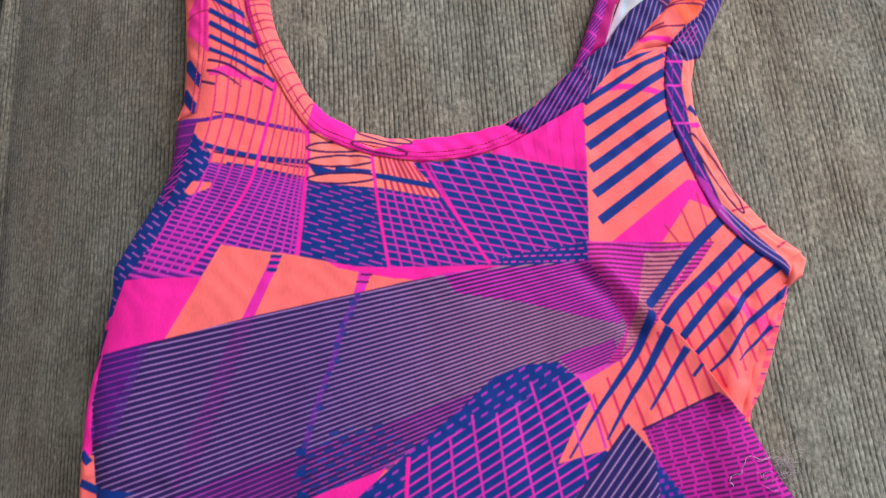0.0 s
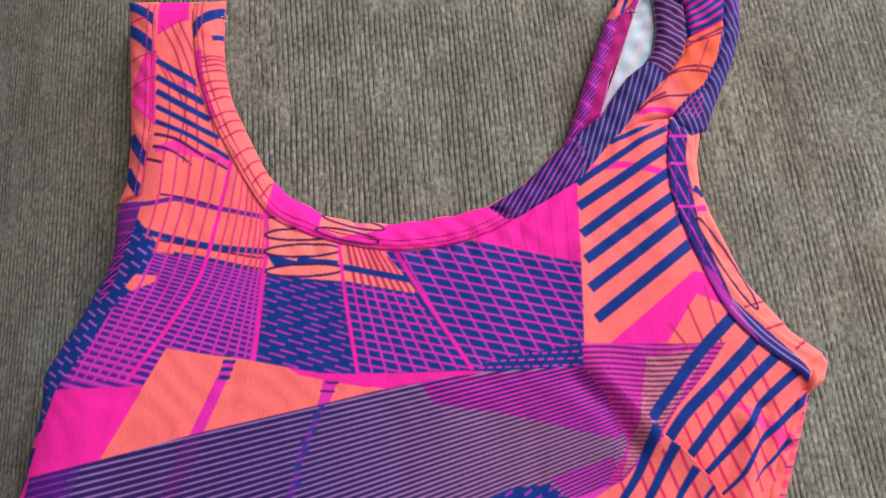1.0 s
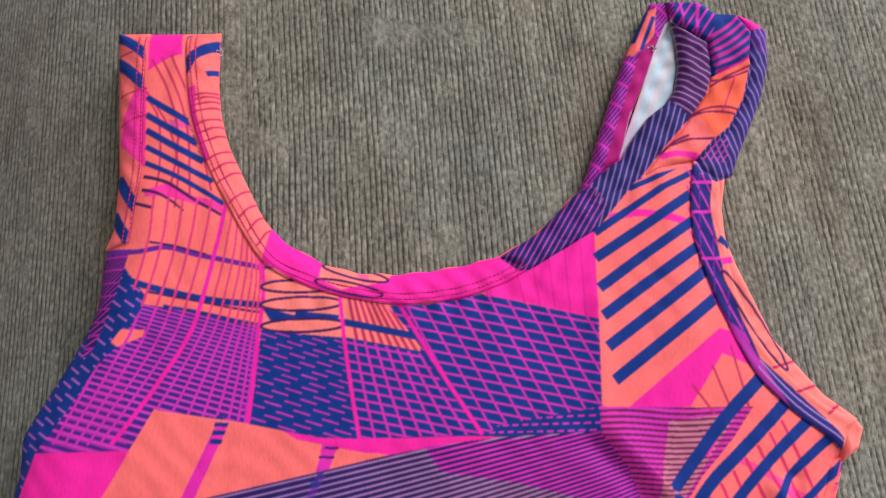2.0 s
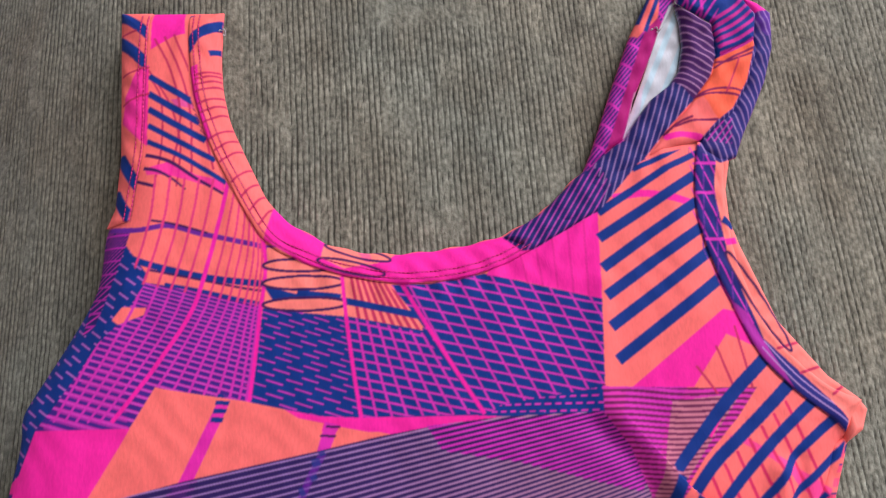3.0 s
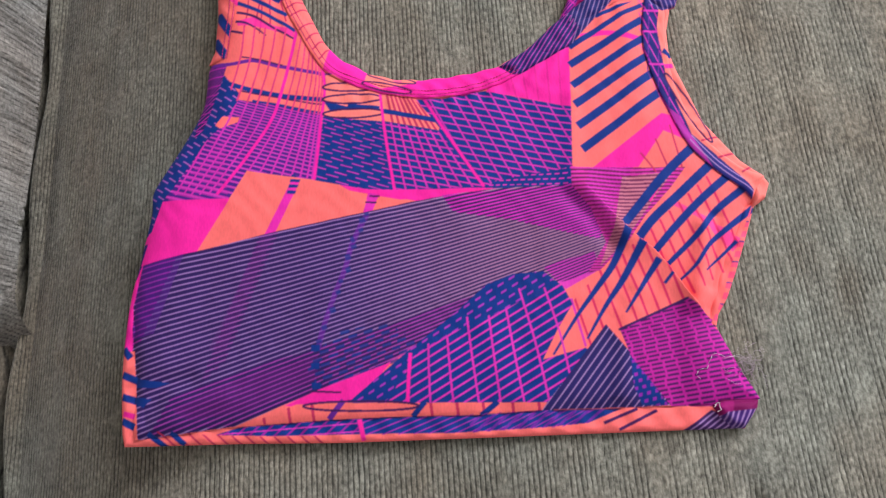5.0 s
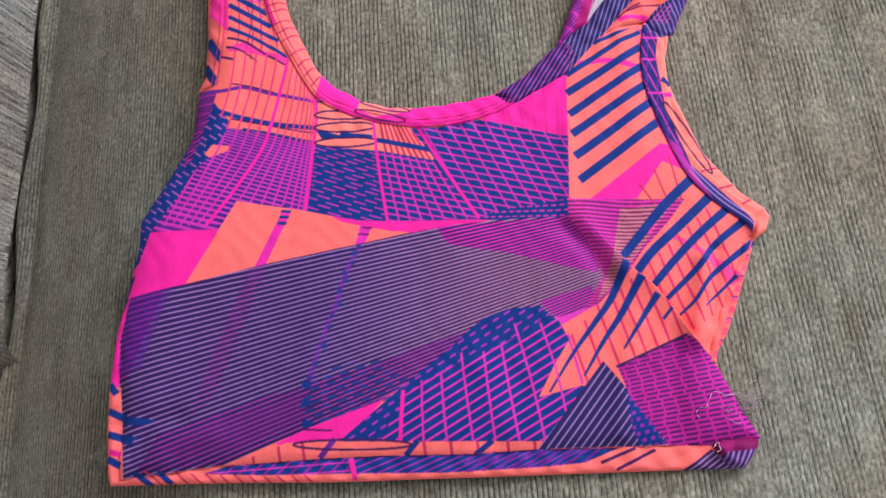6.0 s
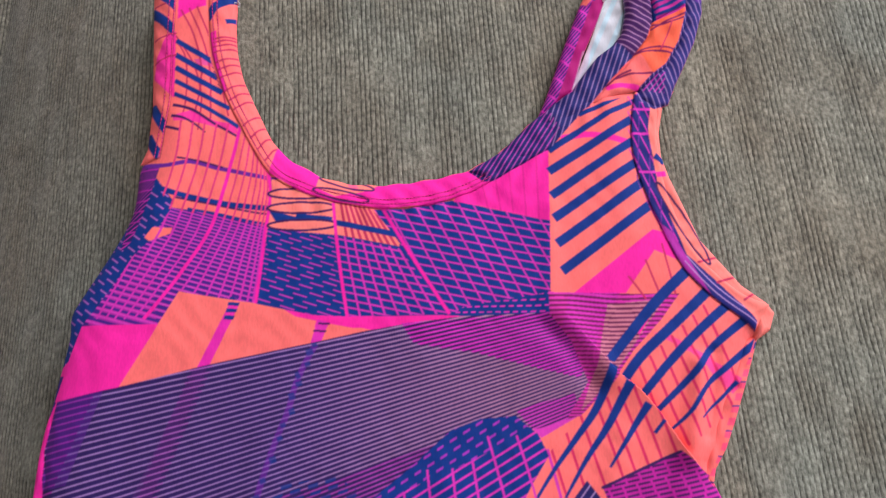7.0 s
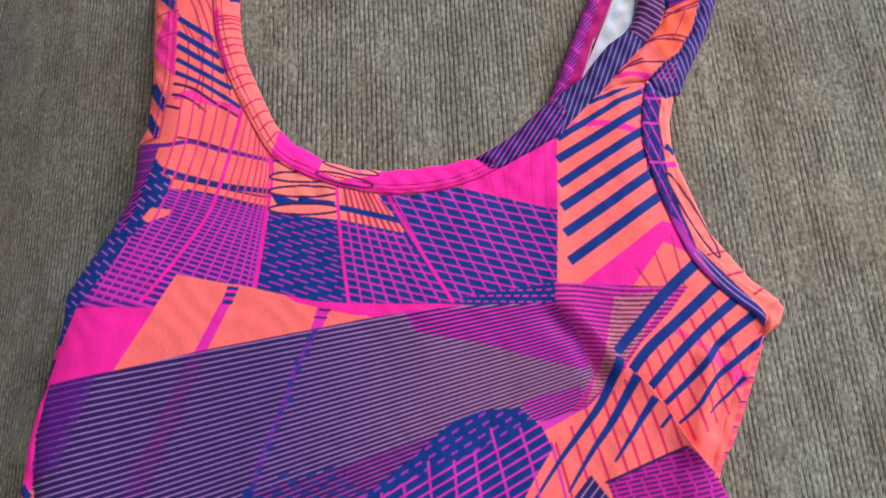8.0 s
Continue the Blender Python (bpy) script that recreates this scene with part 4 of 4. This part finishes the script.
def banded(x, y, d):
    ripple = 0.00025 * np.sin((x + y) * 520)
    return front_height(x, y) + 0.0003 + 0.0011 * np.sqrt(np.clip(1 - (1 - np.minimum(d / 0.0022, 1)) ** 2, 0, 1)) + ripple * np.minimum(d / 0.003, 1)


def low(base, rise, reach=0.004):
    return lambda x, y, d: base + rise * np.sqrt(np.clip(1 - (1 - np.minimum(d / reach, 1)) ** 2, 0, 1)) + np.minimum(d / 0.003, 1) * (0.00035 * np.sin(x * 420 + y * 300) + 0.0003 * np.sin(x * 260 - y * 640 + 2 * np.sin(y * 90)))


def tube(name, pts, radius, mat, parent=None, label="", sides=6):
    # a round thread along points in metres
    p = np.asarray(pts, float)
    t = np.gradient(p, axis=0)
    t /= np.linalg.norm(t, axis=1)[:, None] + 1e-12
    s = np.cross(t, (0, 0, 1.0))
    s /= np.linalg.norm(s, axis=1)[:, None] + 1e-9
    u = np.cross(s, t)
    a = np.linspace(0, 2 * math.pi, sides, endpoint=False)
    v = (p[:, None] + radius * (np.cos(a)[None, :, None] * s[:, None] + np.sin(a)[None, :, None] * u[:, None])).reshape(-1, 3)
    n = np.arange(len(p) - 1)[:, None] * sides
    k = np.arange(sides)[None]
    q = np.stack([n + k, n + (k + 1) % sides, n + sides + (k + 1) % sides, n + sides + k], -1).reshape(-1, 4)
    return sheet(name, v, q, mat, parent, label)


def noise2(x, y, seed):
    # smooth value noise on unit cells
    r = np.random.RandomState(seed).rand(256, 256)
    i, j = np.floor(x).astype(int), np.floor(y).astype(int)
    a, b = x - i, y - j
    a, b = a * a * (3 - 2 * a), b * b * (3 - 2 * b)
    i0, i1, j0, j1 = i % 256, (i + 1) % 256, j % 256, (j + 1) % 256
    return (r[j0, i0] * (1 - a) + r[j0, i1] * a) * (1 - b) + (r[j1, i0] * (1 - a) + r[j1, i1] * a) * b


# ---- room ----
def slab(name, lo, hi, mat, kind="structure", label="", bevel=0.0):
    bm = bmesh.new()
    bmesh.ops.create_cube(bm, size=1)
    for v in bm.verts:
        v.co = [lo[k] + (v.co[k] + 0.5) * (hi[k] - lo[k]) for k in range(3)]
    if bevel:
        bmesh.ops.bevel(bm, geom=bm.edges[:], offset=bevel, segments=4, affect="EDGES")
    me = bpy.data.meshes.new(name)
    bm.to_mesh(me)
    bm.free()
    me.materials.append(mat)
    return tagged(new(name, me), label, kind=kind)


slab("floor", (-2, -2.6, -0.55), (3.2, 2, -0.45), BOARD)
slab("ceiling", (-2, -2.6, 2.4), (3.2, 2, 2.5), PAINT)
slab("wall_north", (-2, 2, -0.45), (3.2, 2.1, 1.0), PAINT)
slab("wall_north", (-2, 2, 2.3), (3.2, 2.1, 2.4), PAINT)
slab("wall_north", (-2, 2, 1.0), (0.9, 2.1, 2.3), PAINT)
slab("wall_north", (3.1, 2, 1.0), (3.2, 2.1, 2.3), PAINT)
slab("wall_south", (-2, -2.7, -0.45), (3.2, -2.6, 2.4), PAINT)
slab("wall_west", (-2.1, -2.6, -0.45), (-2, 2, 2.4), PAINT)
slab("wall_east", (3.2, -2.6, -0.45), (3.3, 2, 2.4), PAINT)
tagged(slab("sofa", (-0.72, -0.44, -0.45), (0.95, 0.58, -0.13), SEAT, "thing", bevel=0.015), "dark upholstered sofa seat under the ribbed cover", "sofa")


# ---- ribbed covers ----
def ribbed(name, x0, x1, y0, y1, pitch, lean, bend, drop, mat, label, category, seed, step_y=0.003, deep=0.0011, skirt=None):
    # a woven cover whose ribs run along y, leaning slightly, with broken grooves and tufts
    xs, ys = np.arange(x0, x1, pitch / 6), np.arange(y0, y1, step_y)
    if skirt:
        xs = np.r_[np.linspace(skirt[0], x0, 60, endpoint=False), xs, np.linspace(x1, skirt[1], 80)]
        ys = np.r_[np.linspace(skirt[2], y0, 50, endpoint=False), ys, np.linspace(y1, skirt[3], 50)]
    nx, ny = len(xs), len(ys)
    x, y = np.meshgrid(xs, ys)
    x, y = x.ravel(), y.ravel()
    phase = (x - lean(x) * y) / pitch
    phase = phase + 0.55 * noise2(x * 22 + 7, y * 9, seed) + 0.22 * noise2(x * 120, y * 45, seed + 1) + 0.12 * noise2(x * 300, y * 260, seed + 8)
    row = np.floor(phase)
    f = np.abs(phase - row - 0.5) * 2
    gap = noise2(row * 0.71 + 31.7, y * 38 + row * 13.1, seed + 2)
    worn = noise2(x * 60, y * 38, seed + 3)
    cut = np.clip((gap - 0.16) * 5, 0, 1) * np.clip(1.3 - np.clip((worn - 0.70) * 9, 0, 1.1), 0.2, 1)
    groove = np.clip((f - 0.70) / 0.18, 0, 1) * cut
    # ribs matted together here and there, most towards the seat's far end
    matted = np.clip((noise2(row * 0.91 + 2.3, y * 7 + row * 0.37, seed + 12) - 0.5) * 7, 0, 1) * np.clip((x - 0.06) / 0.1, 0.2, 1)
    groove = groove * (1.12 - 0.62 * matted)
    lump = noise2(x * 760, y * 520, seed + 4) - 0.5
    tall = noise2(row * 0.37, y * 110, seed + 5) - 0.5
    hue = noise2(row * 0.53 + 5, y * 14, seed + 6) - 0.5
    z = bend(x, y) - deep * groove + 0.00035 * lump + 0.0003 * tall - drop(x, y)
    knot = np.clip((noise2(row * 0.61 + 3, y * 330 + row * 7.3, seed + 9) - 0.66) * 5, 0, 1)
    # shade between ribs is painted: tone drops in grooves beyond their slight relief
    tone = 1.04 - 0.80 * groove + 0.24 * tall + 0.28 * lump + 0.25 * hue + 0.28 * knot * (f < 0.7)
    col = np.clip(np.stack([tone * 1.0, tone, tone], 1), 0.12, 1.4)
    i, j = np.meshgrid(np.arange(nx - 1), np.arange(ny - 1))
    k = (j * nx + i).ravel()
    quads = np.stack([k, k + 1, k + nx + 1, k + nx], 1)
    return tagged(sheet(name, np.stack([x, y, z], 1), quads, mat, None, "", col, "pile_shade"), label, category)


def seat_bend(x, y):
    e = np.clip((-0.105 - x) / 0.18, 0, 1)
    sag = -0.092 * e**1.5
    wave = 0.0014 * np.sin(x * 19 + y * 7) + 0.0010 * np.sin(y * 23 - x * 9)
    fold = -0.0045 * np.exp(-(((x - 0.165 + 0.10 * (y + 0.10)) / 0.006) ** 2)) * np.clip((-0.085 - y) / 0.02, 0, 1)
    return sag + wave - 0.0018 + fold


def seat_crease(x, y):
    # the sunk seam where the seat meets its arm
    at = -0.305 + 0.003 * np.sin(y * 40)
    return 0.022 * np.exp(-(((x - at) / 0.0045) ** 2)) - 0.006 * np.clip((at - x) / 0.03, 0, 1)


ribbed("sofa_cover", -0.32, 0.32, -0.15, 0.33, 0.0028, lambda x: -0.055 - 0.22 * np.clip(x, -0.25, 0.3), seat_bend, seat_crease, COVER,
       "grey-brown ribbed chenille sofa cover with worn grooves shaded in colour, slightly rumpled", "sofa cover", 3, 0.0018, 0.0006, (-0.74, 0.97, -0.46, 0.60))
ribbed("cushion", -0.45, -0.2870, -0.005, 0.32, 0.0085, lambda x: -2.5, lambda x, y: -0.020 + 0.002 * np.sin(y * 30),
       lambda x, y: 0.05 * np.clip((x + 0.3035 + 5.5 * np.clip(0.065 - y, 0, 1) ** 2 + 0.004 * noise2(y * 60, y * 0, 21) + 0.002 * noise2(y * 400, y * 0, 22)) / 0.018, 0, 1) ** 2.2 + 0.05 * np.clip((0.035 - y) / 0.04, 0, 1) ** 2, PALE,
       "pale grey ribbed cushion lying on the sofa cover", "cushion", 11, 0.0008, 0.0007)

# ---- the sports top ----
top_thing = new("tank_top")
tagged(top_thing, "pink, coral and navy printed tank top lying on the sofa cover", "tank top")
back = [(-173.4, -69.1), *smooth([(-175.1, -62.5), (-177.5, -35.1), (-177.5, -10.2), (-175.6, 15.4), (-170.6, 38.3)], 4), (-152.2, 27.9), (-147.6, -48.1), (-109.9, -51.9), (-23.2, -49.4), (123.6, -46.9), (148.9, -50.4), (164.2, -66.1), (127.8, -66.5), (37.4, -68.0), (-53.9, -69.3), (-109.2, -68.7)]
cloth("back_panel", back, low(0.0006, 0.0026), top_thing, "coral, pink and navy back layer showing past the front hem")
cloth("back_armhole", rim_r, low(0.0012, 0.0042, 0.003), top_thing, "coral back armhole edge")
cloth("back_side", side_r, low(0.0006, 0.0030, 0.003), top_thing, "pink and coral back layer at the side seam")
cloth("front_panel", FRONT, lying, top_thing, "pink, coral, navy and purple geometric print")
cloth("neck_binding", neckband[: len(neckband)], banded, top_thing, "coral and pink neck binding, twice stitched")
cloth("arm_binding", armband, banded, top_thing, "coral arm binding with navy bars")
cloth("arm_binding", arm, banded, top_thing, "navy and magenta arm binding")
cloth("strap_lining", lining, low(0.0010, 0.0006), top_thing, "white strap lining with faint blue marks")
cloth("back_strap", backband, low(0.0014, 0.0042, 0.004), top_thing, "purple and magenta back strap")
cloth("front_strap", stripe, low(0.0018, 0.0058, 0.006), top_thing, "navy strap with thin lilac stripes")
cloth("strap_twist", twist, low(0.0054, 0.0034, 0.004), top_thing, "twisted navy and magenta strap top")
cloth("strap_edge", outer, low(0.0034, 0.0036, 0.005), top_thing, "purple strap edge with lilac lines")
cloth("strap_band", coralband, low(0.0062, 0.0022, 0.004), top_thing, "coral strap band")
cloth("hem_corner", flap, low(0.0012, 0.0065, 0.005), top_thing, "rolled magenta and purple hem corner")


# rows of stitches
def stitches(line, inset, name="stitching"):
    q = smooth(line, 30) / 1000
    seg = np.r_[0, np.cumsum(np.hypot(*np.diff(q, axis=0).T))]
    n = int(seg[-1] / 0.0021)
    verts, quads = [], []
    s = np.linspace(0.001, seg[-1] - 0.001, n)
    px, py = np.interp(s, seg, q[:, 0]), np.interp(s, seg, q[:, 1])
    tx, ty = np.gradient(px), np.gradient(py)
    ln = np.hypot(tx, ty)
    tx, ty = tx / ln, ty / ln
    px, py = px - ty * inset, py + tx * inset
    z = front_height(px, py) + 0.00155
    for k in range(n):
        o = len(verts)
        for a, b, h in ((-0.0009, -0.0002, 0), (0.0009, -0.0002, 0), (0.0009, 0.0002, 0), (-0.0009, 0.0002, 0)):
            verts.append((px[k] + a * tx[k] - b * ty[k], py[k] + a * ty[k] + b * tx[k], z[k] - 0.0004))
        for a, b in ((-0.0006, -0.0001), (0.0006, -0.0001), (0.0006, 0.0001), (-0.0006, 0.0001)):
            verts.append((px[k] + a * tx[k] - b * ty[k], py[k] + a * ty[k] + b * tx[k], z[k] + 0.00012))
        quads += [(o + 4, o + 5, o + 6, o + 7), (o, o + 1, o + 5, o + 4), (o + 1, o + 2, o + 6, o + 5), (o + 2, o + 3, o + 7, o + 6), (o + 3, o, o + 4, o + 7)]
    return tagged(sheet(name, np.array(verts), np.array(quads), STITCH, top_thing), kind="stuff")


stitches(NECK_IN[:12], 0.0022)
stitches(NECK_IN[:12], 0.0048)
ARM_LINE = [(-123.3, 261.6), (-122.7, 229.6), (-121.9, 195.5), (-123.5, 176.2), (-125.1, 159.6)]
stitches(ARM_LINE, -0.0005)
stitches(ARM_LINE, -0.0035)

# loose white threads caught on the weave, and a snag on the strap
def wisp(pts, lift, radius, name="loose_thread"):
    q = smooth(pts, 14) / 1000
    z = np.maximum(front_height(q[:, 0], q[:, 1]), 0.001) + lift + 0.0008 * np.sin(np.arange(len(q)) * 0.5)
    return tagged(tube(name, np.column_stack([q, z]), radius, THREAD), "fine loose white thread lying on the hem corner", "thread", "loose threads")


wisp([(140.6, -40.0), (139.1, -37.0), (141.8, -34.6), (144.8, -34.1), (147.8, -28.1), (151.0, -26.4), (156.0, -28.4), (160.5, -27.9), (165.1, -28.0)], 0.0006, 0.00014)
wisp([(159.0, -28.4), (164.2, -27.1), (169.3, -30.2), (171.3, -34.2), (167.2, -35.3), (165.5, -31.6), (169.6, -28.1)], 0.0008, 0.00012)
wisp([(163.3, -30.0), (168.3, -28.7), (172.1, -32.4), (169.8, -36.5), (166.1, -37.6), (164.1, -34.0)], 0.0010, 0.00010)
wisp([(114.5, 248.4), (116.8, 249.6), (118.3, 248.3), (117.1, 247.2), (119.5, 248.9)], 0.0045, 0.0003)
wisp([(-90.7, 253.4), (-89.1, 255.2), (-87.9, 253.4), (-89.0, 251.6)], 0.0018, 0.00025)
wisp([(146.3, -54.9), (148.9, -52.6), (149.7, -56.2), (147.8, -57.3)], 0.0040, 0.00025)

# pale lint: a tuft of very fine fibres where the thread ends
lint = random.Random(8)
tuft = bmesh.new()
for k in range(46):
    cx, cy = (165.6, -31.0)
    cx, cy = cx + lint.gauss(3.0, 4.0), cy + lint.gauss(-2.0, 4.0)
    ang, path = lint.uniform(0, 6.28), []
    for j in range(6):
        path.append((cx, cy))
        ang += lint.gauss(0, 0.8)
        cx, cy = cx + 1.6 * math.cos(ang), cy + 1.6 * math.sin(ang)
    fibre = wisp(path, 0.0006 + 0.0002 * (k % 4), 0.00007, "fibre")
    tuft.from_mesh(fibre.data)
    bpy.data.objects.remove(fibre)
lint_mesh = bpy.data.meshes.new("lint")
tuft.to_mesh(lint_mesh)
tuft.free()
lint_mesh.materials.append(THREAD)
tagged(new("lint", lint_mesh), "pale tuft of fine lint fibres caught on the hem corner", "lint", kind="stuff")
